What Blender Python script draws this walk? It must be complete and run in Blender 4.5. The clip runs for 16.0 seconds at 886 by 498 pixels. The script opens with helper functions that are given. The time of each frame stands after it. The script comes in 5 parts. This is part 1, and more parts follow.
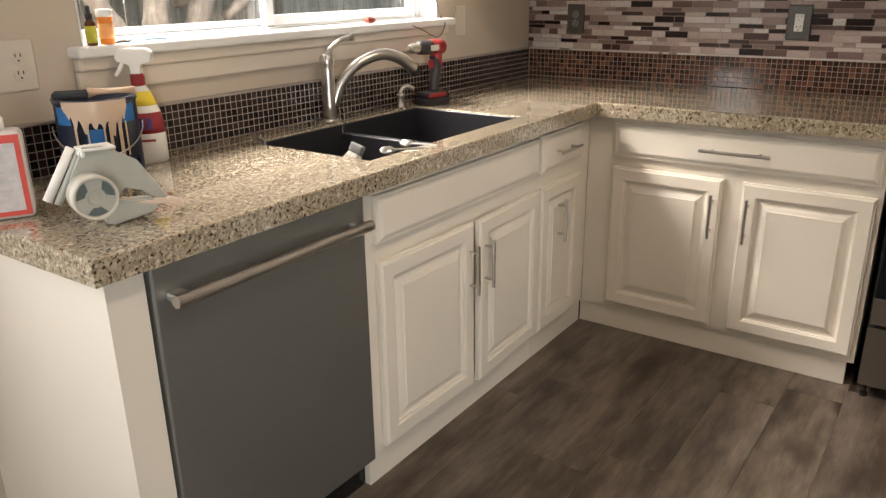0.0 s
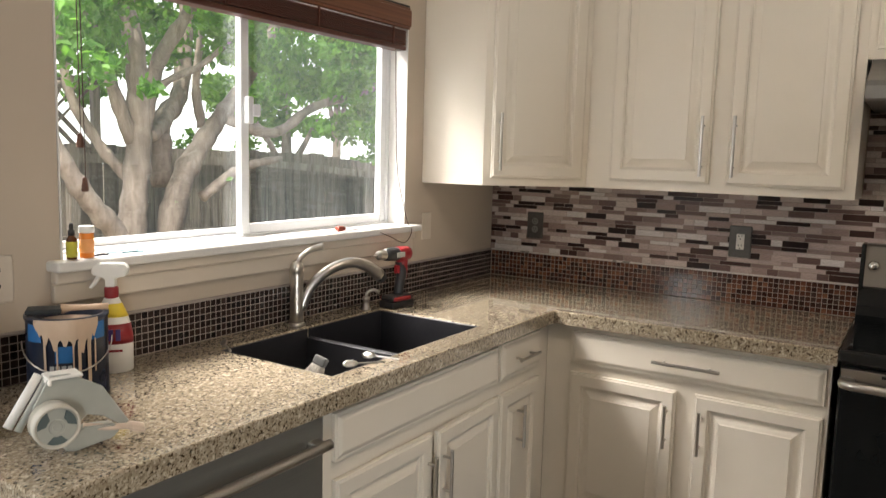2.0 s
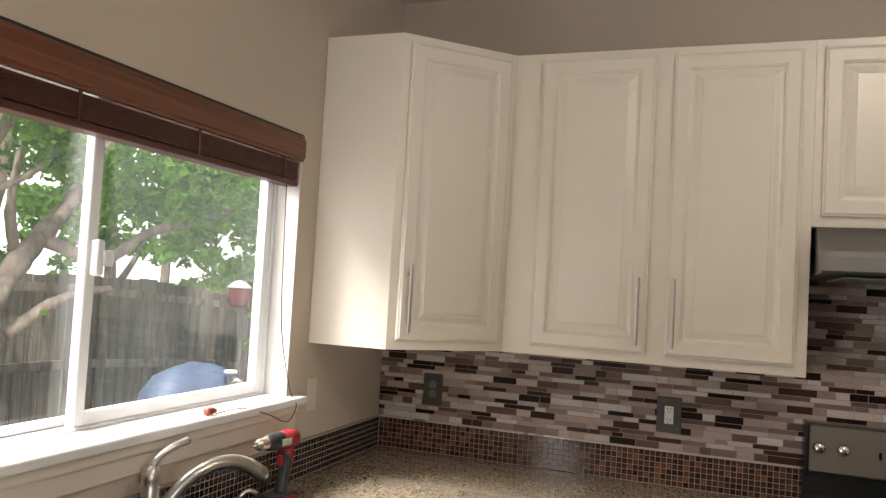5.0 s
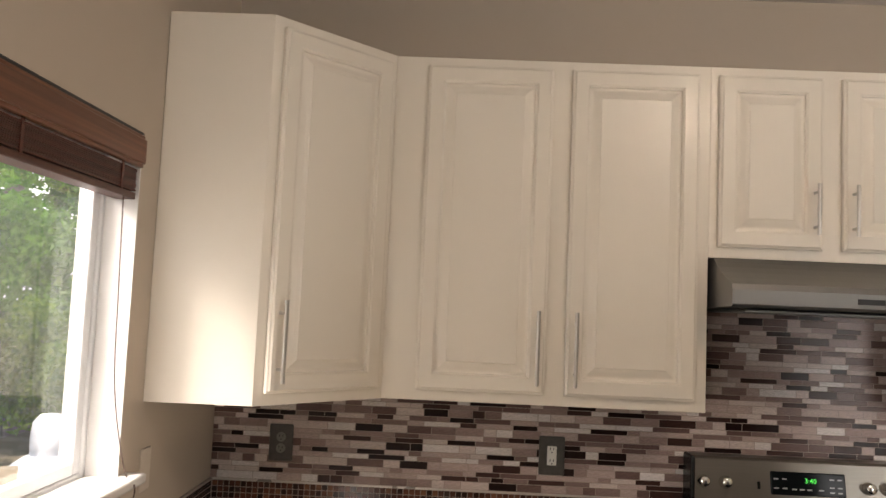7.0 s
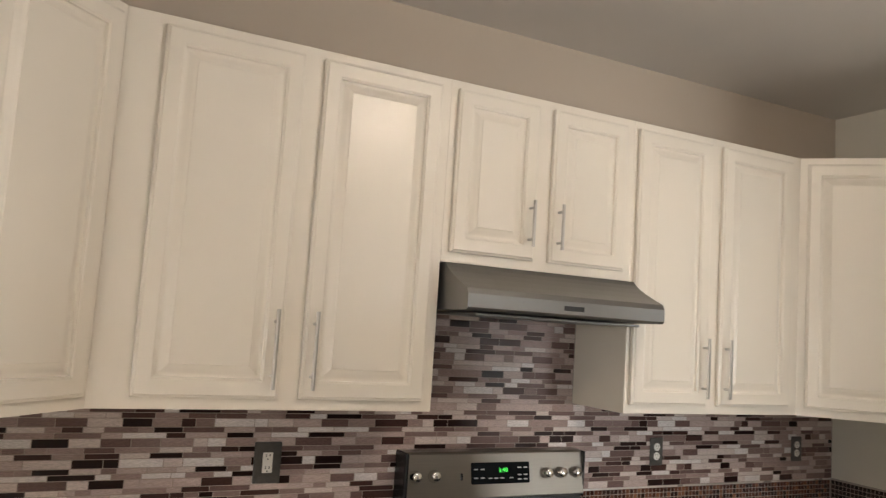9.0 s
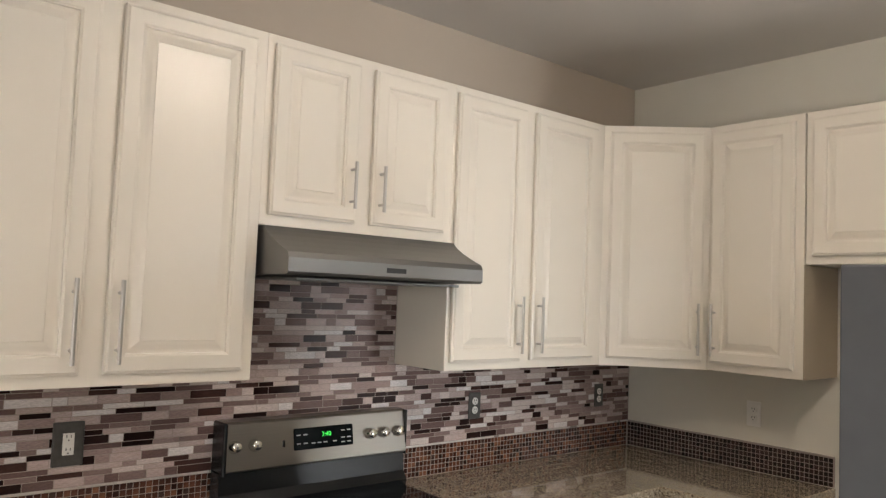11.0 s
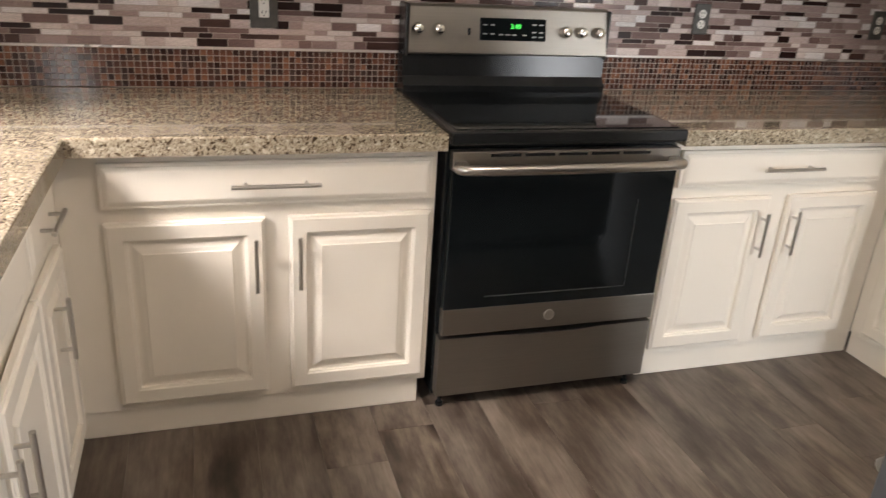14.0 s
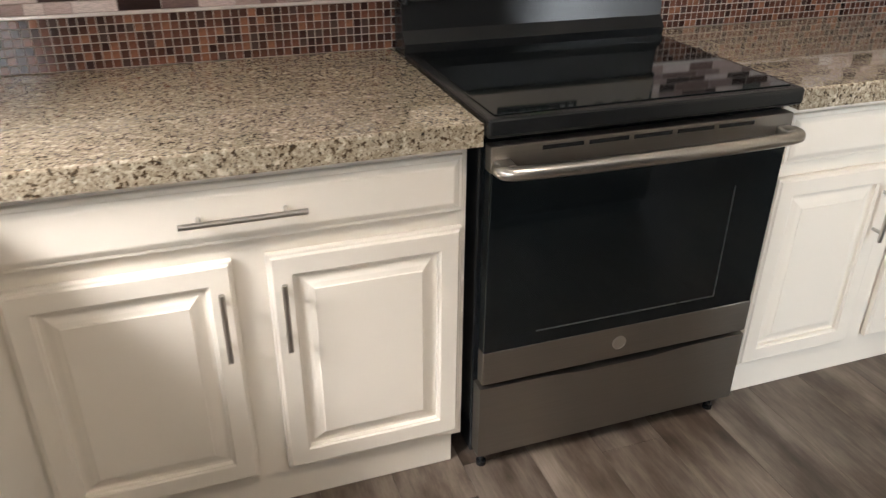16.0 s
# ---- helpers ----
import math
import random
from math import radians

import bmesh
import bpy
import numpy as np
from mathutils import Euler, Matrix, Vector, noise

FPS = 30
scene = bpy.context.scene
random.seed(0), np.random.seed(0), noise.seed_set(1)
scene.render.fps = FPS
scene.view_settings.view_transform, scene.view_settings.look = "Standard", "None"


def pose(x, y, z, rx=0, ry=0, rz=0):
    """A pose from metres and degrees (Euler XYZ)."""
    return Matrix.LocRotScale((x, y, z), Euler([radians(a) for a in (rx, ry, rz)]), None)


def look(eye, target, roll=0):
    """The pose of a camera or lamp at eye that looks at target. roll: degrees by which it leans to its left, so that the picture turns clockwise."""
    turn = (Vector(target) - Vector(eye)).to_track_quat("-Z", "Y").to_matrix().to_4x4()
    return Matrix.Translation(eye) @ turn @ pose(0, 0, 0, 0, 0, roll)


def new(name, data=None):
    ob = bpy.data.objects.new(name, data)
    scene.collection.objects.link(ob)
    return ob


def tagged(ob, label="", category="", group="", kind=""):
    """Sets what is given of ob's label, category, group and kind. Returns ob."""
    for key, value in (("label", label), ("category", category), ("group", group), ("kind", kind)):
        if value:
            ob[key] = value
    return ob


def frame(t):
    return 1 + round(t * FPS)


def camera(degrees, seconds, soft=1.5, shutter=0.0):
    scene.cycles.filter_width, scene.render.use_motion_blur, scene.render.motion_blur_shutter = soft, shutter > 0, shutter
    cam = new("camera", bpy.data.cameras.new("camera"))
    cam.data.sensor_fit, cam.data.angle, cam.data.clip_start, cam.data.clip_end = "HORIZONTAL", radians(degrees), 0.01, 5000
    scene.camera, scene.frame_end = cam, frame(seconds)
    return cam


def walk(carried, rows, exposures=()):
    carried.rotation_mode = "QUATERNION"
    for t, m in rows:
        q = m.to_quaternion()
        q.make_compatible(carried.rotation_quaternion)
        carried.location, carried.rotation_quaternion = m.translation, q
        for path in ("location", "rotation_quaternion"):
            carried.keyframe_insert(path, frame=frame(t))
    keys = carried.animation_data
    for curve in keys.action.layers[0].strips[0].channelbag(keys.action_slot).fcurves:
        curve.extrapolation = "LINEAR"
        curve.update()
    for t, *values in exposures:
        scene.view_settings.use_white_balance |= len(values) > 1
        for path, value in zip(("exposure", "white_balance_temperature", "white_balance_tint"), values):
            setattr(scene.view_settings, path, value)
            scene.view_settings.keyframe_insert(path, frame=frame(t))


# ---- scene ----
cam = camera(60.4, 16.0, soft=1.25, shutter=0.25)
PATH = [
    (0, (1.836, -3.343, 1.359), (0.747, -1.801, 0.695), -0.8),
    (0.5, (1.844, -3.351, 1.391), (0.762, -1.772, 0.81), 0.3),
    (1, (1.841, -3.365, 1.432), (0.763, -1.751, 0.948), 1.6),
    (1.5, (1.848, -3.368, 1.467), (0.77, -1.723, 1.1), 1.7),
    (2, (1.863, -3.37, 1.512), (0.794, -1.697, 1.269), 1.6),
    (2.5, (1.852, -3.377, 1.551), (0.811, -1.672, 1.442), 1.6),
    (3, (1.856, -3.378, 1.58), (0.851, -1.648, 1.591), 2.3),
    (3.5, (1.824, -3.353, 1.603), (0.87, -1.597, 1.663), 2.8),
    (3.7, (1.782, -3.322, 1.603), (0.866, -1.545, 1.664), 2.8),
    (5.8, (1.065, -2.894, 1.675), (0.633, -0.944, 1.778), 2.5),
    (6, (0.987, -2.881, 1.686), (0.654, -0.911, 1.778), 2.1),
    (6.5, (0.883, -2.843, 1.679), (0.721, -0.851, 1.765), 2.5),
    (7, (0.858, -2.732, 1.688), (0.807, -0.739, 1.841), 2.5),
    (7.5, (0.826, -2.656, 1.691), (0.96, -0.671, 1.894), 2.9),
    (8, (0.681, -2.61, 1.698), (1.133, -0.671, 1.893), 3.4),
    (8.5, (0.571, -2.575, 1.691), (1.276, -0.713, 1.883), 3.8),
    (9, (0.535, -2.545, 1.677), (1.42, -0.762, 1.874), 3.8),
    (9.5, (0.528, -2.524, 1.689), (1.548, -0.813, 1.87), 3.9),
    (9.7, (0.528, -2.511, 1.702), (1.597, -0.829, 1.87), 4.1),
    (11.8, (0.597, -2.541, 1.623), (1.955, -1.073, 1.665), 1.2),
    (12, (0.614, -2.554, 1.598), (1.954, -1.071, 1.537), 1.2),
    (12.5, (0.635, -2.587, 1.531), (1.915, -1.084, 1.207), 2.0),
    (13, (0.657, -2.609, 1.488), (1.867, -1.108, 0.954), 2.6),
    (13.5, (0.786, -2.613, 1.459), (1.763, -0.999, 0.796), 3.5),
    (14, (0.994, -2.67, 1.439), (1.574, -0.913, 0.679), 3.8),
    (14.5, (1.036, -2.648, 1.421), (1.416, -0.871, 0.587), 2.8),
    (15, (1.042, -2.532, 1.416), (1.407, -0.772, 0.539), 3.1),
    (15.5, (1.03, -2.256, 1.426), (1.476, -0.526, 0.528), 2.5),
    (16, (1.096, -2.001, 1.404), (1.685, -0.333, 0.47), 0.5),
]
walk(cam, [(t, look(eye, target, roll)) for t, eye, target, roll in PATH], exposures=[(0.0, 0.42, 7050, 14), (2.0, 0.08, 6850, 12), (3.5, 0.06, 6850, 12), (6.0, -0.02, 7050, 16), (7.5, 0.06, 7300, 18), (9.0, 0.34, 6900, 14), (12.0, 0.54, 6600, 13), (13.5, 0.78, 6700, 14), (14.5, 0.70, 6750, 17), (16.0, 0.82, 6400, 13)])

# ---- world, sun, large lights ----
world = bpy.data.worlds.new("sky")
scene.world = world
world.use_nodes = True
wn, wl = world.node_tree.nodes, world.node_tree.links
sky = wn.new("ShaderNodeTexSky")
sky.sky_type, sky.sun_disc = "NISHITA", False
sky.sun_elevation, sky.sun_rotation = radians(68), radians(150)
wl.new(sky.outputs[0], wn["Background"].inputs[0])
wn["Background"].inputs[1].default_value = 0.15

sun = new("sun", bpy.data.lights.new("sun", "SUN"))
sun.data.energy, sun.data.angle, sun.data.color = 5.0, radians(0.5), (1.0, 0.95, 0.86)
sun.matrix_world = look((8, -14, 40), (0, 0, 0))


def area_lamp(name, m, w, h, watts, colour):
    la = bpy.data.lights.new(name, "AREA")
    la.shape, la.size, la.size_y, la.energy, la.color = "RECTANGLE", w, h, watts, colour
    ob = new(name, la)
    ob.matrix_world = m
    return ob


# daylight through the window over the sink, the dining window and the glazed door
area_lamp("open_sky_daylight", look((-1.7, -2.0, 3.95), (0.85, -0.8, 0.6)), 1.4, 1.5, 440, (1.0, 0.98, 0.95))
area_lamp("dining_daylight", look((-0.03, -3.85, 1.5), (2.0, -3.75, 0.9)), 1.15, 1.1, 30, (0.93, 0.98, 1.0))
area_lamp("side_daylight", look((4.7, -6.02, 1.2), (3.0, -1.5, 0.8)), 0.9, 1.9, 88, (0.88, 0.96, 1.0))


# ---- materials ----
def material(name):
    m = bpy.data.materials.new(name)
    m.use_nodes = True
    return m, m.node_tree.nodes, m.node_tree.links, m.node_tree.nodes["Principled BSDF"]


def coords(n, l, scale=(1, 1, 1), what="Object"):
    tc, mp = n.new("ShaderNodeTexCoord"), n.new("ShaderNodeMapping")
    mp.inputs["Scale"].default_value = scale
    l.new(tc.outputs[what], mp.inputs[0])
    return mp.outputs[0]


def noise_tex(n, l, vec, scale, detail=4, rough=0.55):
    t = n.new("ShaderNodeTexNoise")
    t.inputs["Scale"].default_value, t.inputs["Detail"].default_value, t.inputs["Roughness"].default_value = scale, detail, rough
    l.new(vec, t.inputs["Vector"])
    return t.outputs["Fac"]


def ramp(n, l, fac, stops):
    r = n.new("ShaderNodeValToRGB")
    e = r.color_ramp.elements
    while len(e) < len(stops):
        e.new(0.5)
    for k, (p, c) in zip(e, stops):
        k.position, k.color = p, (*c, 1)
    l.new(fac, r.inputs[0])
    return r.outputs[0]


def bump(n, l, bsdf, height, strength, distance=0.002):
    b = n.new("ShaderNodeBump")
    b.inputs["Strength"].default_value, b.inputs["Distance"].default_value = strength, distance
    l.new(height, b.inputs["Height"])
    l.new(b.outputs[0], bsdf.inputs["Normal"])


def mixc(n, l, fac, a, b, mode="MIX"):
    x = n.new("ShaderNodeMix")
    x.data_type, x.blend_type = "RGBA", mode
    for sock, v in ((0, fac), (6, a), (7, b)):
        if isinstance(v, (int, float)):
            x.inputs[sock].default_value = v
        elif isinstance(v, tuple):
            x.inputs[sock].default_value = (*v, 1)
        else:
            l.new(v, x.inputs[sock])
    return x.outputs[2]


def painted(name, c, rough=0.5, grain=90, strength=0.15, vary=0.06, fine=0.0006):
    """Paint: broad faint mottling, fine relief from brush or roller."""
    m, n, l, b = material(name)
    v = coords(n, l)
    broad = noise_tex(n, l, v, 1.7, 3)
    lo, hi = tuple(k * (1 - vary) for k in c), tuple(min(1, k * (1 + vary)) for k in c)
    l.new(ramp(n, l, broad, [(0.3, lo), (0.7, hi)]), b.inputs["Base Color"])
    b.inputs["Roughness"].default_value = rough
    bump(n, l, b, noise_tex(n, l, v, grain, 5), strength, fine)
    return m


def plain(name, c, rough=0.5, metal=0.0, vary=0.08, scale=30, rvary=0.1):
    m, n, l, b = material(name)
    v = coords(n, l)
    f = noise_tex(n, l, v, scale, 4)
    lo, hi = tuple(k * (1 - vary) for k in c), tuple(min(1, k * (1 + vary)) for k in c)
    l.new(ramp(n, l, f, [(0.3, lo), (0.7, hi)]), b.inputs["Base Color"])
    rr = n.new("ShaderNodeMapRange")
    rr.inputs[3].default_value, rr.inputs[4].default_value = max(0, rough - rvary), min(1, rough + rvary)
    l.new(noise_tex(n, l, v, scale * 0.3, 3), rr.inputs[0])
    l.new(rr.outputs[0], b.inputs["Roughness"])
    b.inputs["Metallic"].default_value = metal
    return m


def brushed(name, c, rough=0.3, scale=(3, 3, 300), metal=1.0):
    m, n, l, b = material(name)
    v = coords(n, l, scale)
    f = noise_tex(n, l, v, 4, 3)
    l.new(ramp(n, l, f, [(0.25, tuple(k * 0.88 for k in c)), (0.75, c)]), b.inputs["Base Color"])
    b.inputs["Metallic"].default_value, b.inputs["Roughness"].default_value = metal, rough
    bump(n, l, b, f, 0.08, 0.0004)
    return m


def wood_mat(name, dark, light, rough=0.45, scale=(2, 2, 30), random_amount=0.35, coord="Object"):
    m, n, l, b = material(name)
    v = coords(n, l, scale, coord)
    info = n.new("ShaderNodeObjectInfo")
    add = n.new("ShaderNodeVectorMath")
    sc = n.new("ShaderNodeVectorMath")
    sc.operation = "SCALE"
    cmb = n.new("ShaderNodeCombineXYZ")
    for k in range(3):
        l.new(info.outputs["Random"], cmb.inputs[k])
    sc.inputs["Scale"].default_value = 37.0
    l.new(cmb.outputs[0], sc.inputs[0])
    l.new(v, add.inputs[0])
    l.new(sc.outputs[0], add.inputs[1])
    f1 = noise_tex(n, l, add.outputs[0], 3.0, 8, 0.65)
    f2 = noise_tex(n, l, add.outputs[0], 0.7, 3, 0.5)
    base = ramp(n, l, f1, [(0.28, dark), (0.72, light)])
    blot = ramp(n, l, f2, [(0.32, (0.42, 0.40, 0.39)), (0.62, (1, 1, 1))])
    col = mixc(n, l, 0.85, base, blot, "MULTIPLY")
    tone = ramp(n, l, info.outputs["Random"], [(0, (1 - random_amount,) * 3), (1, (1, 1, 1))])
    l.new(mixc(n, l, 1.0, col, tone, "MULTIPLY"), b.inputs["Base Color"])
    b.inputs["Roughness"].default_value = rough
    bump(n, l, b, f1, 0.25, 0.001)
    return m


def tinted(name, stops, rough=0.25, streak=(1, 1, 1), source="Random", streak_amount=0.35, nscale=40):
    """Tiles whose colour differs from piece to piece (stops over a random number), with veins."""
    m, n, l, b = material(name)
    if source == "Random":
        r = n.new("ShaderNodeObjectInfo").outputs["Random"]
    else:
        r = n.new("ShaderNodeNewGeometry").outputs["Random Per Island"]
    c = ramp(n, l, r, stops)
    c.node.color_ramp.interpolation = "CONSTANT"
    f = noise_tex(n, l, coords(n, l, streak), nscale, 5)
    veins = ramp(n, l, f, [(0.35, (1 - streak_amount,) * 3), (0.65, (1, 1, 1))])
    l.new(mixc(n, l, 1.0, c, veins, "MULTIPLY"), b.inputs["Base Color"])
    b.inputs["Roughness"].default_value = rough
    b.inputs["Specular IOR Level"].default_value = 0.35
    return m


WALL = painted("wall_paint", (0.50, 0.425, 0.345), 0.75, 160, 0.25, 0.03, 0.001)
CEIL = painted("ceiling_paint", (0.62, 0.59, 0.56), 0.38, 120, 0.3, 0.03, 0.001)
CAB = painted("cabinet_paint", (0.81, 0.75, 0.655), 0.29, 220, 0.08, 0.02, 0.0004)
TRIM = painted("white_trim", (0.69, 0.68, 0.66), 0.4, 150, 0.1, 0.02)
TANSIDE = painted("tan_side", (0.36, 0.295, 0.215), 0.5, 150, 0.15, 0.04)
VINYL = painted("white_vinyl", (0.74, 0.75, 0.76), 0.3, 40, 0.05, 0.02)
NICKEL = brushed("brushed_nickel", (0.62, 0.59, 0.55), 0.28, (60, 60, 60))
CHROME = plain("polished_chrome", (0.82, 0.80, 0.76), 0.14, 1.0, 0.03, 30, 0.03)
STEEL = brushed("brushed_steel", (0.36, 0.372, 0.362), 0.42, (2, 2, 260), 0.85)
SLATE = brushed("slate_steel", (0.27, 0.245, 0.215), 0.36, (2, 2, 240), 0.9)
HOOD = brushed("hood_steel", (0.265, 0.26, 0.255), 0.42, (240, 2, 2), 0.85)
FRIDGE = plain("fridge_grey", (0.102, 0.102, 0.108), 0.45, 0.1, 0.06, 12)
BLACK = plain("black_enamel", (0.010, 0.011, 0.012), 0.24, 0.0, 0.1, 40, 0.02)
BLACKGLASS = plain("black_glass", (0.006, 0.008, 0.009), 0.06, 0.0, 0.1, 5, 0.03)
BLACKGLASS.node_tree.nodes["Principled BSDF"].inputs["Specular IOR Level"].default_value = 0.3
DISPLAY = plain("display_glass", (0.006, 0.008, 0.009), 0.10, 0.0, 0.1, 5, 0.03)
DISPLAY.node_tree.nodes["Principled BSDF"].inputs["Specular IOR Level"].default_value = 0.06
DARKPLASTIC = plain("dark_plastic", (0.02, 0.02, 0.022), 0.45)
GRANITE = plain("sink_composite", (0.022, 0.022, 0.026), 0.42, 0, 0.35, 400)
WHITEPLASTIC = plain("white_plastic", (0.80, 0.78, 0.74), 0.35, 0, 0.03)
PEWTER = plain("pewter_plate", (0.085, 0.082, 0.076), 0.35, 0.35, 0.15, 60)
REDPLASTIC = plain("red_plastic", (0.27, 0.014, 0.020), 0.38)
TAPEGREY = plain("grey_plastic", (0.40, 0.41, 0.37), 0.45, 0, 0.05)
GROUT = plain("grout", (0.36, 0.30, 0.265), 0.85, 0, 0.1, 200)


def quartz():
    m, n, l, b = material("speckled_quartz")
    v = coords(n, l)
    vor = n.new("ShaderNodeTexVoronoi")
    vor.inputs["Scale"].default_value = 170
    l.new(v, vor.inputs["Vector"])
    base = ramp(n, l, vor.outputs["Color"], [(0.0, (0.23, 0.183, 0.124)), (0.5, (0.355, 0.296, 0.213)), (1.0, (0.53, 0.465, 0.365))])
    dark = ramp(n, l, noise_tex(n, l, v, 115, 2, 0.5), [(0.345, (0.16, 0.12, 0.085)), (0.385, (0.52, 0.46, 0.39)), (0.42, (1, 1, 1))])
    chips = ramp(n, l, noise_tex(n, l, coords(n, l, (1.3, 0.8, 1.1)), 210, 2, 0.55), [(0.35, (0.34, 0.28, 0.22)), (0.40, (1, 1, 1))])
    pale = ramp(n, l, noise_tex(n, l, v, 70, 2, 0.5), [(0.58, (0, 0, 0)), (0.66, (0.17, 0.16, 0.13))])
    c = mixc(n, l, 1.0, mixc(n, l, 1.0, mixc(n, l, 1.0, base, dark, "MULTIPLY"), chips, "MULTIPLY"), pale, "ADD")
    l.new(c, b.inputs["Base Color"])
    b.inputs["Roughness"].default_value = 0.085
    b.inputs["Coat Weight"].default_value, b.inputs["Coat Roughness"].default_value = 0.8, 0.03
    b.inputs["Specular IOR Level"].default_value = 0.6
    return m


QUARTZ = quartz()


def pane_glass(name, dust):
    """Clear glass with a thin even film of dust."""
    m, n, l, b = material(name)
    b.inputs["Base Color"].default_value = (0.97, 0.99, 0.98, 1)
    b.inputs["Transmission Weight"].default_value, b.inputs["Roughness"].default_value, b.inputs["IOR"].default_value = 1.0, 0.0, 1.45
    film, mx = n.new("ShaderNodeBsdfTranslucent"), n.new("ShaderNodeMixShader")
    film.inputs[0].default_value = (0.75, 0.85, 0.85, 1)
    smear = n.new("ShaderNodeMapRange")
    smear.inputs[3].default_value, smear.inputs[4].default_value = dust * 0.5, dust * 1.5
    l.new(noise_tex(n, l, coords(n, l, (1, 2, 3)), 2.5, 4), smear.inputs[0])
    l.new(smear.outputs[0], mx.inputs[0])
    l.new(b.outputs[0], mx.inputs[1])
    l.new(film.outputs[0], mx.inputs[2])
    l.new(mx.outputs[0], n["Material Output"].inputs[0])
    return m


GLASS, DUSTY = pane_glass("window_glass", 0.006), pane_glass("dusty_window_glass", 0.016)
STRIPS = [(0.0, (0.024, 0.010, 0.009)), (0.12, (0.070, 0.035, 0.030)), (0.20, (0.18, 0.115, 0.105)), (0.33, (0.28, 0.195, 0.180)), (0.47, (0.40, 0.295, 0.275)), (0.61, (0.58, 0.46, 0.43)), (0.77, (0.73, 0.63, 0.60)), (0.90, (0.84, 0.79, 0.78))]
STRIP_ONE = tinted("strip_tile", STRIPS, 0.27, (2.2, 1, 26), "Random", 0.38)
STRIP_REST = tinted("strip_tile_joined", STRIPS, 0.27, (2.2, 1, 26), "Island", 0.38)
for m_ in (STRIP_ONE, STRIP_REST):
    m_.node_tree.nodes["Principled BSDF"].inputs["Specular IOR Level"].default_value = 0.2
MINI = [(0.0, (0.034, 0.013, 0.010)), (0.2, (0.064, 0.024, 0.016)), (0.4, (0.100, 0.038, 0.024)), (0.6, (0.150, 0.060, 0.036)), (0.78, (0.23, 0.100, 0.056)), (0.9, (0.060, 0.034, 0.028))]
MINI_ONE = tinted("small_tile", MINI, 0.12, (1, 1, 1), "Random", 0.4, 70)
MINI_REST = tinted("small_tile_joined", MINI, 0.12, (1, 1, 1), "Island", 0.4, 70)
# same small tile with the dark room's reflection put into its colour
DIM_MINI = tinted("dim_small_tile", [(0.0, (0.018, 0.012, 0.011)), (0.3, (0.028, 0.017, 0.015)), (0.6, (0.040, 0.024, 0.020)), (0.85, (0.055, 0.035, 0.030))], 0.12, (1, 1, 1), "Island", 0.4, 70)


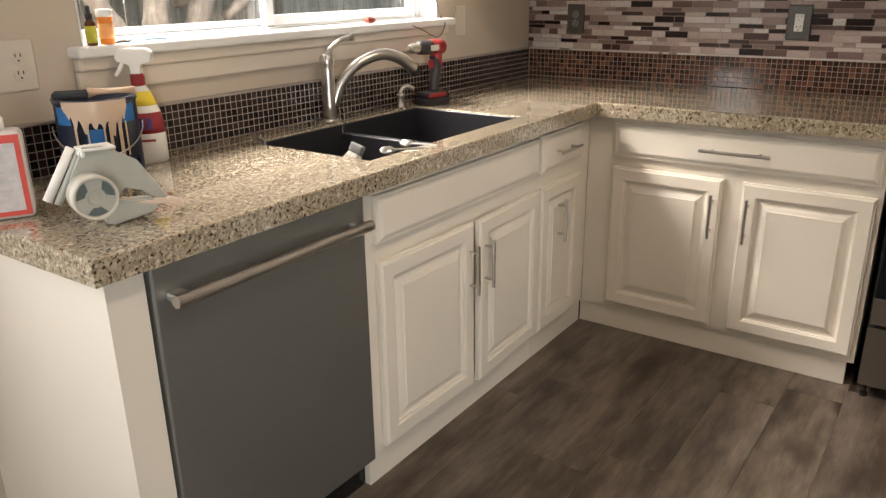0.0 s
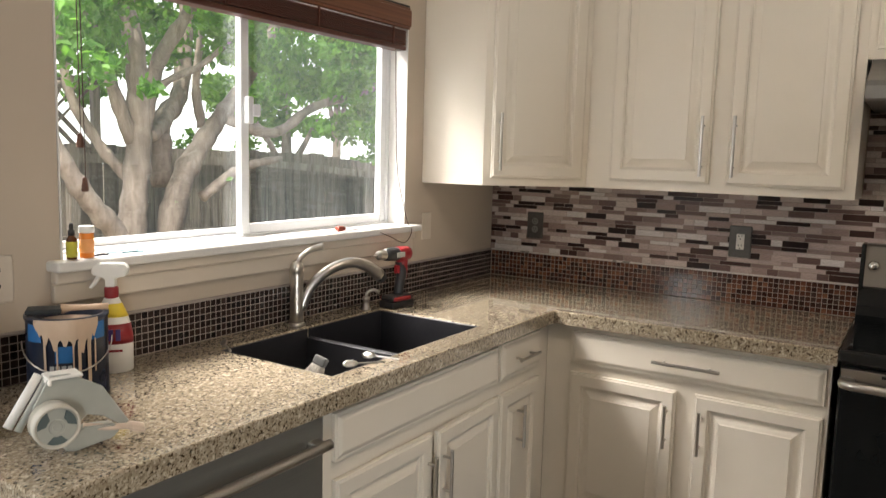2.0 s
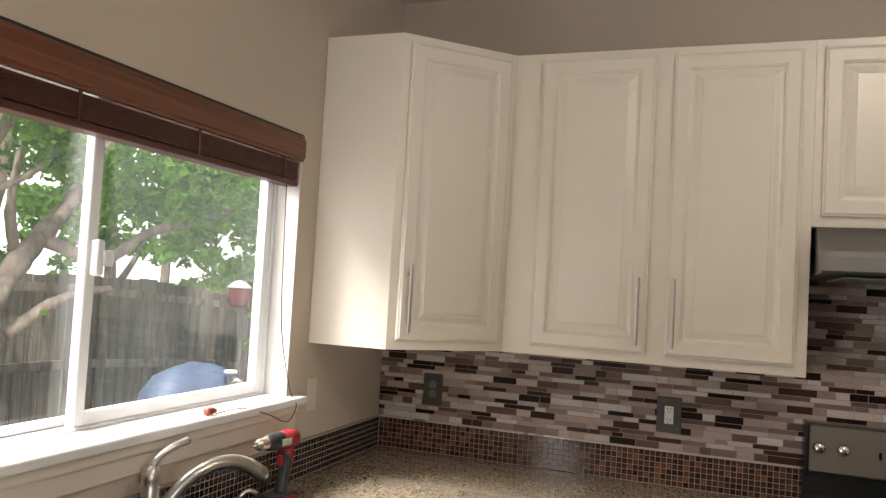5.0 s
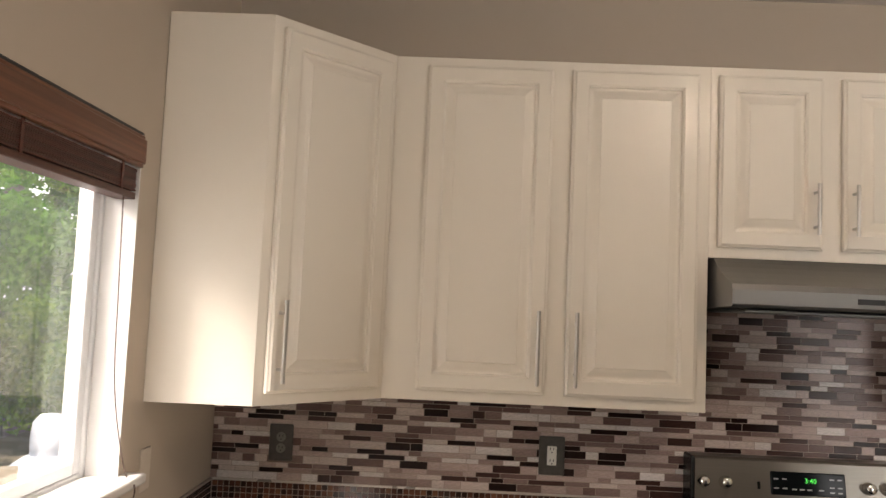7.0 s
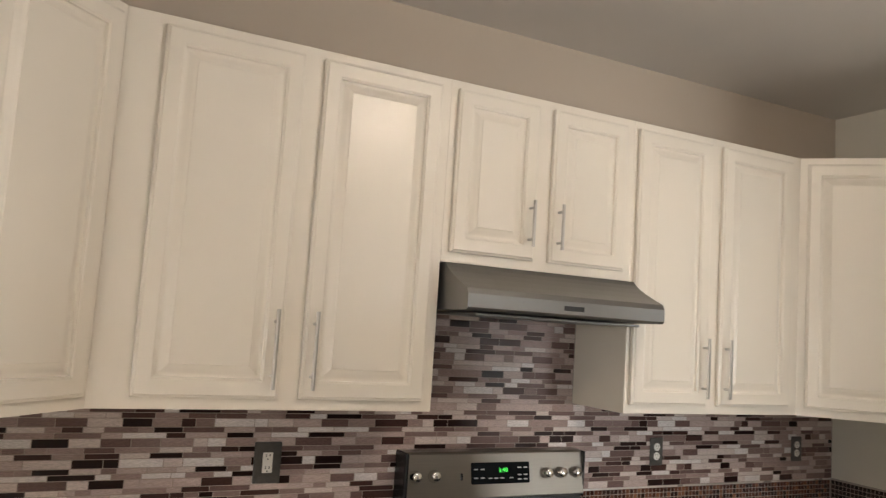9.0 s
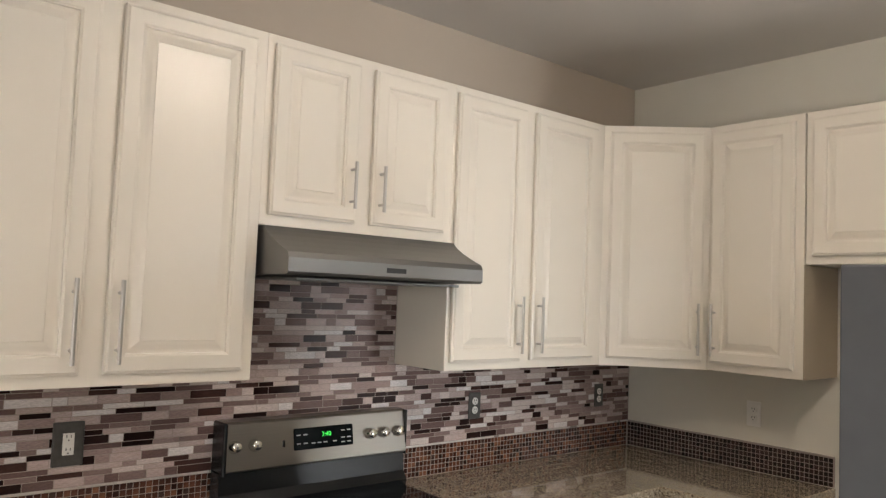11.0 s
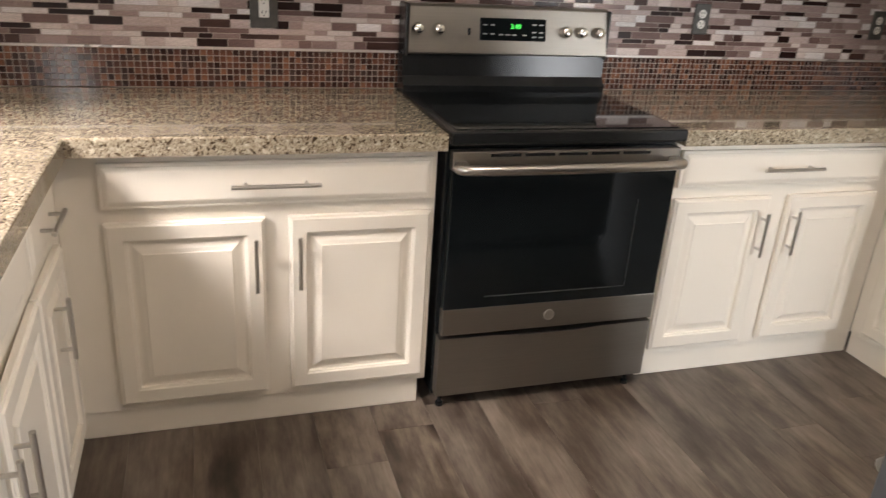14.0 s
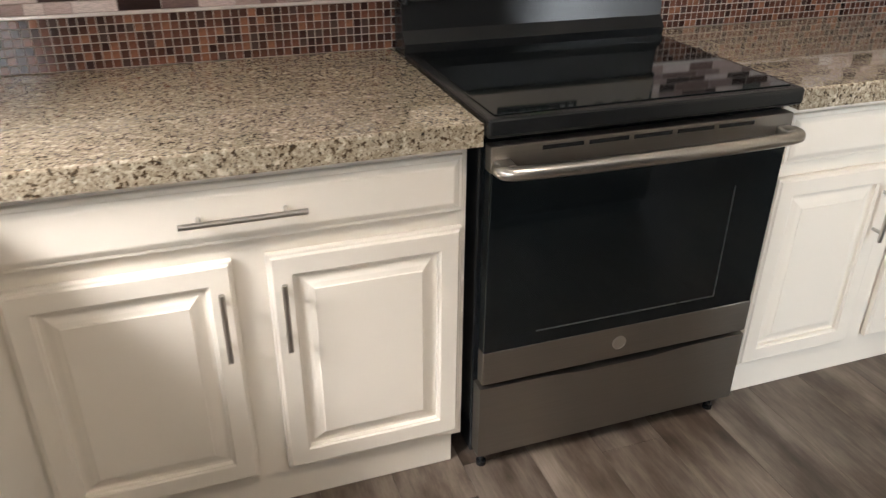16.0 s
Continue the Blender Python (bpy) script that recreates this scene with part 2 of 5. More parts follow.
def plank_mat():
    """Printed vinyl planks: fine streaks, broad clouds and a few knots, different on every plank."""
    m, n, l, b = material("vinyl_plank")
    tc, info = n.new("ShaderNodeTexCoord"), n.new("ShaderNodeObjectInfo")
    off, scl, cmb = n.new("ShaderNodeVectorMath"), n.new("ShaderNodeVectorMath"), n.new("ShaderNodeCombineXYZ")
    scl.operation, scl.inputs["Scale"].default_value = "SCALE", 53.0
    for k in range(3):
        l.new(info.outputs["Random"], cmb.inputs[k])
    l.new(cmb.outputs[0], scl.inputs[0])
    l.new(tc.outputs["Object"], off.inputs[0])
    l.new(scl.outputs[0], off.inputs[1])

    def stretched(sx, sy):
        mp = n.new("ShaderNodeMapping")
        mp.inputs["Scale"].default_value = (sx, sy, 1)
        l.new(off.outputs[0], mp.inputs[0])
        return mp.outputs[0]

    clouds = noise_tex(n, l, stretched(7.0, 1.7), 1.6, 6, 0.62)
    streaks = noise_tex(n, l, stretched(130, 4.0), 1.6, 6, 0.65)
    warp = n.new("ShaderNodeTexWave")
    warp.inputs["Scale"].default_value, warp.inputs["Distortion"].default_value = 1.0, 7.0
    warp.inputs["Detail"].default_value, warp.inputs["Detail Scale"].default_value = 3.0, 1.3
    l.new(stretched(9, 2.2), warp.inputs["Vector"])
    vor = n.new("ShaderNodeTexVoronoi")
    vor.inputs["Scale"].default_value = 1.0
    jig = n.new("ShaderNodeVectorMath")
    jn = n.new("ShaderNodeTexNoise")
    jn.inputs["Scale"].default_value, jn.inputs["Detail"].default_value = 2.4, 4
    flat = stretched(5.2, 2.3)
    l.new(flat, jn.inputs["Vector"])
    jig.operation, jig.inputs["Scale"].default_value = "SCALE", 0.55
    l.new(jn.outputs["Color"], jig.inputs[0])
    both = n.new("ShaderNodeVectorMath")
    l.new(flat, both.inputs[0])
    l.new(jig.outputs[0], both.inputs[1])
    l.new(both.outputs[0], vor.inputs["Vector"])
    base = ramp(n, l, clouds, [(0.30, (0.040, 0.028, 0.021)), (0.42, (0.085, 0.064, 0.049)), (0.53, (0.150, 0.120, 0.096)), (0.68, (0.235, 0.198, 0.163))])
    fine = ramp(n, l, streaks, [(0.32, (0.70, 0.68, 0.66)), (0.62, (1, 1, 1))])
    grain = ramp(n, l, warp.outputs["Fac"], [(0.0, (0.91, 0.90, 0.89)), (0.35, (1, 1, 1))])
    knots = ramp(n, l, vor.outputs["Distance"], [(0.06, (0.30, 0.25, 0.22)), (0.16, (0.58, 0.54, 0.51)), (0.30, (1, 1, 1))])
    tone = ramp(n, l, info.outputs["Random"], [(0, (0.84, 0.83, 0.84)), (1, (1.0, 0.97, 0.94))])
    c = mixc(n, l, 1.0, mixc(n, l, 0.75, base, fine, "MULTIPLY"), knots, "MULTIPLY")
    c = mixc(n, l, 1.0, c, grain, "MULTIPLY")
    l.new(mixc(n, l, 1.0, c, tone, "MULTIPLY"), b.inputs["Base Color"])
    b.inputs["Roughness"].default_value = 0.34
    bump(n, l, b, streaks, 0.2, 0.0008)
    return m


PLANK = plank_mat()
BLIND = wood_mat("stained_blind", (0.055, 0.014, 0.009), (0.145, 0.038, 0.022), 0.4, (1.5, 0.6, 25), 0.1)
VALANCE = wood_mat("stained_valance", (0.13, 0.042, 0.020), (0.26, 0.095, 0.045), 0.35, (2, 0.5, 40), 0.05)
FENCE = wood_mat("weathered_fence", (0.26, 0.225, 0.19), (0.58, 0.51, 0.44), 0.85, (14, 14, 1.5), 0.4)
BARK = wood_mat("bark", (0.27, 0.215, 0.175), (0.62, 0.53, 0.45), 0.9, (6, 6, 1.8), 0.05)


# ---- mesh helpers ----
def link_mesh(name, bm, mat, smooth=False):
    me = bpy.data.meshes.new(name)
    bm.normal_update()
    bm.to_mesh(me)
    bm.free()
    me.materials.append(mat)
    if smooth:
        me.shade_smooth()
    return new(name, me)


def part(name, bm, mat, parent, label="", smooth=False):
    ob = link_mesh(name, bm, mat, smooth)
    ob.parent = parent
    if label:
        tagged(ob, label)
    return ob


def root(name, m, label, category, group="", kind=""):
    ob = new(name)
    ob.empty_display_size = 0.05
    ob.matrix_world = m
    return tagged(ob, label, category, group, kind)


def box(bm, x0, x1, y0, y1, z0, z1, bevel=0.0, seg=1):
    r = bmesh.ops.create_cube(bm, size=1, matrix=Matrix.Translation(((x0 + x1) / 2, (y0 + y1) / 2, (z0 + z1) / 2)) @ Matrix.Diagonal((x1 - x0, y1 - y0, z1 - z0, 1)))
    if bevel:
        es = {e for v in r["verts"] for e in v.link_edges}
        bmesh.ops.bevel(bm, geom=list(es), offset=bevel, segments=seg, affect="EDGES", profile=0.5)
    return bm


def boxes(*specs):
    bm = bmesh.new()
    for sp in specs:
        box(bm, *sp)
    return bm


def tube(bm, pts, radii, seg=10, cap=True, squash=1.0):
    """A round bar along points, its radius given at each."""
    pts = [Vector(p) for p in pts]
    if isinstance(radii, (int, float)):
        radii = [radii] * len(pts)
    rings, side = [], None
    for i, p in enumerate(pts):
        d = (pts[min(i + 1, len(pts) - 1)] - pts[max(i - 1, 0)]).normalized()
        if side is None:
            side = d.orthogonal().normalized()
        else:
            side = (side - d * side.dot(d)).normalized()
        up = d.cross(side)
        rings.append([bm.verts.new(p + radii[i] * (math.cos(a) * side + squash * math.sin(a) * up)) for a in [2 * math.pi * k / seg for k in range(seg)]])
    for a, b in zip(rings, rings[1:]):
        for k in range(seg):
            bm.faces.new((a[k], a[(k + 1) % seg], b[(k + 1) % seg], b[k]))
    if cap:
        bm.faces.new(list(reversed(rings[0])))
        bm.faces.new(rings[-1])
    return bm


def smooth_path(pts, n=6):
    """Catmull-Rom through the points."""
    pts = [Vector(p) for p in pts]
    q = [2 * pts[0] - pts[1]] + pts + [2 * pts[-1] - pts[-2]]
    out = []
    for i in range(1, len(q) - 2):
        for k in range(n):
            t = k / n
            a, b, c, d = q[i - 1:i + 3]
            out.append(0.5 * ((2 * b) + (c - a) * t + (2 * a - 5 * b + 4 * c - d) * t * t + (3 * b - a - 3 * c + d) * t ** 3))
    out.append(pts[-1])
    return out


def lathe(bm, profile, seg=24, at=(0, 0, 0), axis="Z"):
    """Rings of (radius, height) round an axis."""
    m = {"Z": Matrix(), "Y": Matrix.Rotation(radians(90), 4, "X"), "X": Matrix.Rotation(radians(90), 4, "Y")}[axis]
    m = Matrix.Translation(at) @ m
    rings = [[bm.verts.new(m @ Vector((r * math.cos(2 * math.pi * k / seg), r * math.sin(2 * math.pi * k / seg), h))) for k in range(seg)] for r, h in profile]
    for a, b in zip(rings, rings[1:]):
        for k in range(seg):
            bm.faces.new((a[k], a[(k + 1) % seg], b[(k + 1) % seg], b[k]))
    bm.faces.new(list(reversed(rings[0])))
    bm.faces.new(rings[-1])
    return bm


def prism(bm, outline, y0, y1):
    """An outline in x and z, pushed from y0 to y1."""
    a = [bm.verts.new((x, y0, z)) for x, z in outline]
    b = [bm.verts.new((x, y1, z)) for x, z in outline]
    n = len(a)
    fs = [bm.faces.new(a), bm.faces.new(list(reversed(b)))]
    for k in range(n):
        fs.append(bm.faces.new((a[k], b[k], b[(k + 1) % n], a[(k + 1) % n])))
    bmesh.ops.recalc_face_normals(bm, faces=fs)
    return bm


def rings_rect(bm, w, h, profile):
    """Rectangles one inside the other, (inset, y), closed by the last: panelled fronts."""
    loops = []
    for inset, y in profile:
        loops.append([bm.verts.new(p) for p in ((inset, y, inset), (w - inset, y, inset), (w - inset, y, h - inset), (inset, y, h - inset))])
    for a, b in zip(loops, loops[1:]):
        for k in range(4):
            bm.faces.new((a[k], a[(k + 1) % 4], b[(k + 1) % 4], b[k]))
    bm.faces.new(loops[-1])
    bm.faces.new(list(reversed(loops[0])))
    return bm


# ---- cabinets ----
def bar_pull(parent, x, z, length, upright=True):
    bm = bmesh.new()
    d, r = 0.032, 0.006
    if upright:
        tube(bm, [(x, -d, z - length / 2), (x, -d, z + length / 2)], r, 12)
        for s in (-1, 1):
            tube(bm, [(x, 0, z + s * length * 0.34), (x, -d, z + s * length * 0.34)], 0.0048, 8)
    else:
        tube(bm, [(x - length / 2, -d, z), (x + length / 2, -d, z)], r, 12)
        for s in (-1, 1):
            tube(bm, [(x + s * length * 0.34, 0, z), (x + s * length * 0.34, -d, z)], 0.0048, 8)
    return part("handle", bm, NICKEL, parent, "brushed nickel bar pull")


def panel_door(parent, x, z, w, h, handle=None, pull=0.16, name="door", y=0.0, tilt=0.0):
    """A raised-panel door; handle: (side, height of its middle above the door's foot)."""
    bm = rings_rect(bmesh.new(), w, h, [(0, 0), (0, -0.0125), (0.0015, -0.0145), (0.0055, -0.0155), (0.0085, -0.0190), (0.010, -0.0200), (0.048, -0.0200), (0.0505, -0.0185), (0.0515, -0.0165), (0.055, -0.0155), (0.0565, -0.0070), (0.062, -0.0060), (0.066, -0.0065), (0.072, -0.0090), (0.080, -0.0128), (0.090, -0.0160), (0.092, -0.0182)])
    door = part(name, bm, CAB, parent)
    door.matrix_local = pose(x, y - 0.003, z, 0, 0, tilt)
    if handle:
        side, hz = handle
        hx = 0.028 if side == "left" else w - 0.028
        bar_pull(door, hx, hz, pull).location.y = -0.0195
    return door


def drawer_front(parent, x, z, w, h, pull=0.24, name="drawer_front", handle=True):
    bm = rings_rect(bmesh.new(), w, h, [(0, 0), (0, -0.0110), (0.002, -0.0125), (0.009, -0.0130), (0.011, -0.0150), (0.020, -0.0190), (0.024, -0.0198)])
    d = part(name, bm, CAB, parent)
    d.location = (x, -0.003, z)
    if handle:
        bar_pull(d, w / 2, h / 2, pull, False).location.y = -0.0195
    return d


def carcass(w, d, z0, z1, face=0.019):
    """Box of the cabinet with a face frame a little proud of it."""
    return boxes((0.0015, w - 0.0015, face + 0.0003, d, z0, z1))


def face_frame(parent, w, z0, z1, face=0.019):
    return part("face_frame", boxes((0, w, 0, face, z0, z1, 0.0015)), CAB, parent)


FACE = 0.612          # face frames of base cabinets, from the wall
UPFACE = 0.318
CT = 0.924            # counter top
CTB = 0.873
WALL_X, CEIL_Z = 4.0, 2.855
UP0, UP1 = 1.396, 2.496

# ---- the room ----
ROOM_Y, FLOOR_T = -6.0, 0.012
floor_ob = tagged(link_mesh("floor", boxes((-0.2, 6.2, ROOM_Y - 0.15, 0.2, -0.25, -FLOOR_T)), DARKPLASTIC), "grey-brown wood-look vinyl plank floor", "floor", kind="structure")

WY0, WY1, WZ0, WZ1 = -2.272, -0.762, 1.205, 2.115   # window opening
tagged(link_mesh("wall_west", boxes((-0.16, 0, ROOM_Y, -4.45, 0, CEIL_Z), (-0.16, 0, -4.45, -3.25, 0, 0.92), (-0.16, 0, -4.45, -3.25, 2.08, CEIL_Z), (-0.16, 0, -3.25, WY0, 0, CEIL_Z), (-0.16, 0, WY1, 0.15, 0, CEIL_Z), (-0.16, 0, WY0, WY1, 0, WZ0), (-0.16, 0, WY0, WY1, WZ1, CEIL_Z)), WALL), "beige painted wall round the sink window", "wall", kind="structure")
tagged(link_mesh("wall_north", boxes((0, WALL_X + 0.15, 0, 0.15, 0, CEIL_Z)), WALL), "beige painted wall behind the range", "wall", kind="structure")
# paler than wall_paint: window light that falls short is put into its colour
tagged(link_mesh("wall_east", boxes((WALL_X, WALL_X + 0.15, -3.2, 0, 0, CEIL_Z)), painted("lightened_wall_paint", (0.69, 0.66, 0.58), 0.75, 160, 0.25, 0.03, 0.001)), "painted wall beside the corner counter, window light put into its colour", "wall", kind="structure")
tagged(link_mesh("wall_dining", boxes((6.0, 6.15, ROOM_Y, -2.75, 0, CEIL_Z)), WALL), "plain beige painted wall", "wall", kind="structure")
tagged(link_mesh("wall_south", boxes((0, 4.2, ROOM_Y - 0.15, ROOM_Y, 0, CEIL_Z), (5.2, 6.0, ROOM_Y - 0.15, ROOM_Y, 0, CEIL_Z), (4.2, 5.2, ROOM_Y - 0.15, ROOM_Y, 2.2, CEIL_Z)), WALL), "plain beige painted wall with a glazed door opening", "wall", kind="structure")
tagged(link_mesh("ceiling", boxes((-0.16, 6.15, ROOM_Y - 0.15, 0.15, CEIL_Z, CEIL_Z + 0.12)), CEIL), "flat painted ceiling", "ceiling", kind="structure")
tagged(link_mesh("end_panel", boxes((0.0, 0.600, -2.668, -2.634, 0, CTB - 0.001), (0.600, 0.622, -2.668, -2.588, 0, CTB - 0.001)), CAB), "white painted end panel of the sink counter", "panel", kind="structure")

# ---- window over the sink ----
win = root("window_1", pose(0, 0, 0), "white vinyl sliding window with a wooden blind raised", "window", kind="structure")
FX0, FX1 = -0.150, -0.085
bm = boxes((FX0, FX1, WY0, WY0 + 0.030, WZ0, WZ1, 0.004), (FX0, FX1, WY1 - 0.022, WY1, WZ0, WZ1, 0.004), (FX0, FX1, WY0 + 0.030, WY1 - 0.022, WZ0, WZ0 + 0.024, 0.004), (FX0, FX1, WY0 + 0.030, WY1 - 0.022, WZ1 - 0.045, WZ1, 0.004))
part("window_frame", bm, VINYL, win)


def sash(name, y0, y1, x0, x1, z0, z1, stile, glass):
    f = part(name, boxes((x0, x1, y0, y0 + stile, z0, z1, 0.003), (x0, x1, y1 - stile, y1, z0, z1, 0.003), (x0, x1, y0 + stile, y1 - stile, z0, z0 + stile, 0.003), (x0, x1, y0 + stile, y1 - stile, z1 - stile, z1, 0.003)), VINYL, win)
    xm = (x0 + x1) / 2
    g = part("pane", boxes((xm - 0.002, xm + 0.002, y0 + stile - 0.005, y1 - stile + 0.005, z0 + stile - 0.005, z1 - stile + 0.005)), glass, f)
    g.visible_shadow = False
    return f


sash("fixed_sash", WY0 + 0.030, -1.515, -0.146, -0.124, WZ0 + 0.024, WZ1 - 0.045, 0.022, GLASS)
slide = sash("sliding_sash", -1.580, WY1 - 0.022, -0.120, -0.090, WZ0 + 0.024, WZ1 - 0.045, 0.034, DUSTY)
part("sash_latch", boxes((-0.089, -0.062, -1.572, -1.548, 1.60, 1.69, 0.006, 2), (-0.075, -0.055, -1.556, -1.524, 1.625, 1.665, 0.005, 2)), VINYL, slide, "white plastic window latch")
bm = boxes((-0.085, 0.052, WY0 - 0.038, WY1 + 0.060, WZ0 - 0.012, WZ0 + 0.016, 0.008, 3))
part("window_sill", bm, TRIM, win, "white painted wooden window sill")
# moulding tinted beige: the shade below the sill is put into its colour
bm = boxes((0.0, 0.030, WY0 - 0.030, WY1 + 0.040, WZ0 - 0.044, WZ0 - 0.012, 0.006, 2), (0.0, 0.018, WY0 - 0.030, WY1 + 0.040, WZ0 - 0.095, WZ0 - 0.044, 0.004, 2))
part("sill_apron", bm, painted("shaded_apron_paint", (0.60, 0.53, 0.45), 0.5, 150, 0.1, 0.03), win, "painted moulding under the sill, its shade put into a beige colour")
bm = boxes((-0.084, 0.002, WY1 - 0.006, WY1 - 0.001, WZ0 + 0.016, WZ1 - 0.006), (-0.084, 0.002, WY0 + 0.001, WY0 + 0.006, WZ0 + 0.016, WZ1 - 0.006))
part("window_reveal", bm, TRIM, win)

blind = root("window_blind", pose(0, 0, 0), "reddish brown wooden blind raised under its valance", "blind")
bm = boxes((-0.010, 0.006, WY0 - 0.004, WY1 + 0.004, 2.020, 2.106, 0.003, 2), (0.002, 0.012, WY0 - 0.006, WY1 + 0.006, 2.030, 2.096, 0.004, 2))
part("valance", bm, VALANCE, blind, "stained wooden valance board")
part("top_rail", boxes((-0.06, 0.002, WY0 - 0.004, WY1 + 0.004, 2.106, 2.114)), DARKPLASTIC, blind)
slat0 = None
for k in range(14):
    z = 2.012 - k * 0.0042
    if slat0 is None:
        slat0 = part("slat", boxes((-0.055, -0.004, WY0 + 0.012, WY1 - 0.012, -0.0014, 0.0014)), BLIND, blind)
        s_ob = slat0
    else:
        s_ob = new("slat", slat0.data)
        s_ob.parent = blind
    s_ob.location = (random.uniform(-0.002, 0.002), 0, z)
part("bottom_rail", boxes((-0.057, -0.002, WY0 + 0.012, WY1 - 0.012, 1.934, 1.952, 0.003, 2)), BLIND, blind)
for yy in (-2.1, -1.72, -1.30, -0.86):
    part("ladder_tape", boxes((-0.0035, -0.001, yy - 0.005, yy + 0.005, 1.95, 2.02)), BLIND, blind)

# ---- counters ----
def counter_slab(name, outline, label, hole=None):
    """A thick slab over an outline in plan, its top edge eased, with an opening for a sink."""
    bm = bmesh.new()
    if hole:
        hx0, hx1, hy0, hy1 = hole
    top = [bm.verts.new((x, y, CT)) for x, y in outline]
    es = [bm.edges.new((top[i], top[(i + 1) % len(top)])) for i in range(len(top))]
    if hole:
        hv = [bm.verts.new((x, y, CT)) for x, y in ((hx0, hy0), (hx1, hy0), (hx1, hy1), (hx0, hy1))]
        es += [bm.edges.new((hv[i], hv[(i + 1) % 4])) for i in range(4)]
    r = bmesh.ops.triangle_fill(bm, edges=es, use_beauty=True)
    fs = [g for g in r["geom"] if isinstance(g, bmesh.types.BMFace)]
    ex = bmesh.ops.extrude_face_region(bm, geom=fs)
    bmesh.ops.translate(bm, vec=(0, 0, CTB - CT), verts=[g for g in ex["geom"] if isinstance(g, bmesh.types.BMVert)])
    bmesh.ops.recalc_face_normals(bm, faces=bm.faces)
    rim = [e for e in bm.edges if all(abs(v.co.z - CT) < 1e-5 for v in e.verts) and any(abs(f.normal.z) < 0.5 for f in e.link_faces)]
    bmesh.ops.bevel(bm, geom=rim, offset=0.005, segments=2, affect="EDGES", profile=0.5)
    return tagged(link_mesh(name, bm, QUARTZ), label, "countertop")


SINK = (0.122, 0.565, -1.868, -1.082)
counter_slab("countertop", [(0.002, -0.002), (0.002, -2.703), (0.660, -2.703), (0.660, -0.664), (1.652, -0.664), (1.652, -0.002)], "speckled beige quartz countertop, L-shaped round the sink", SINK)
counter_slab("countertop", [(2.436, -0.002), (2.436, -0.664), (3.345, -0.664), (3.345, -1.085), (3.998, -1.085), (3.998, -0.002)], "speckled beige quartz countertop in the corner beside the range")

# double-bowl sink
sink = root("sink", pose(0, 0, 0), "black composite double-bowl sink set under the counter", "sink")
for nm, y0, y1, dz in (("left_bowl", SINK[2] + 0.009, -1.500, 0.24), ("right_bowl", -1.474, SINK[3] - 0.009, 0.25)):
    x0, x1 = SINK[0] + 0.009, SINK[1] - 0.009
    bm = bmesh.new()
    t = 0.008
    top = CT - 0.004
    low = top - dz
    box(bm, x0 - t, x0, y0 - t, y1 + t, low, top, 0.002)
    box(bm, x1, x1 + t, y0 - t, y1 + t, low, top, 0.002)
    box(bm, x0, x1, y0 - t, y0, low, top if nm == "left_bowl" else 0.892, 0.002)
    box(bm, x0, x1, y1, y1 + t, low, top if nm == "right_bowl" else 0.892, 0.002)
    box(bm, x0 - t, x1 + t, y0 - t, y1 + t, low - t, low, 0.002)
    bowl = part("bowl", bm, GRANITE, sink)
    part("drain", lathe(bmesh.new(), [(0.045, low), (0.045, low + 0.004), (0.036, low + 0.005), (0.030, low + 0.002)], 20, ((x0 + x1) / 2, (y0 + y1) / 2, 0)), NICKEL, bowl, "steel drain strainer")
part("divider", boxes((SINK[0] + 0.010, SINK[1] - 0.010, -1.4915, -1.4825, 0.676, 0.895, 0.004, 2)), GRANITE, sink)

# ---- base cabinets ----
def base_cabinet(m, w, label, depth=0.60, left=0.04, right=0.04, drawers=1, doors=2, drawer_w=None, blank=False, hz=0.50, group="base cabinets", tilts=(0, 0), gap=0.075, pull=0.24, drawer_handle=True, toe_right=0.0):
    cab = root("base_cabinet", m, label, "cabinet", group)
    part("body", carcass(w, depth, 0.092, CTB - 0.001), CAB, cab)
    face_frame(cab, w, 0.092, CTB - 0.001)
    part("toe_kick", boxes((-0.0075 if left > 0.1 else 0.0, w - toe_right, 0.008, 0.03, 0.0, 0.0915, 0.002)), CAB, cab)
    iw = w - left - right
    drawer_front(cab, left, 0.722, iw, 0.125, pull, handle=drawer_handle)
    if doors == 2:
        dw = (iw - gap) / 2
        panel_door(cab, left, 0.118, dw, 0.565, ("right", 0.432), tilt=tilts[0])
        panel_door(cab, left + dw + gap, 0.118, dw, 0.565, ("left", 0.432), tilt=tilts[1])
    else:
        panel_door(cab, left, 0.118, iw, 0.565, ("right", 0.432))
    return cab


WEST = lambda y: pose(FACE, y, 0, 0, 0, 90)
NORTH = lambda x: pose(x, -FACE, 0)
EAST = lambda y: pose(WALL_X - FACE, y, 0, 0, 0, -90)

sinkcab = root("base_cabinet", WEST(-1.972), "cream painted sink cabinet, raised-panel doors slightly ajar", "cabinet", "base cabinets")
part("body", boxes((0.0015, 0.933, 0.019, 0.04, 0.092, CTB - 0.001), (0.0015, 0.02, 0.04, 0.6, 0.092, 0.60), (0.916, 0.9345, 0.04, 0.6, 0.092, 0.60)), CAB, sinkcab)
face_frame(sinkcab, 0.936, 0.092, CTB - 0.001)
part("toe_kick", boxes((0, 0.936, 0.008, 0.03, 0, 0.0915, 0.002)), CAB, sinkcab)
drawer_front(sinkcab, 0.047, 0.718, 0.875, 0.130, name="false_front", handle=False)
panel_door(sinkcab, 0.050, 0.112, 0.441, 0.555, ("right", 0.412), tilt=-1.1)
panel_door(sinkcab, 0.512, 0.112, 0.420, 0.555, ("left", 0.412), y=-0.0137, tilt=1.9)

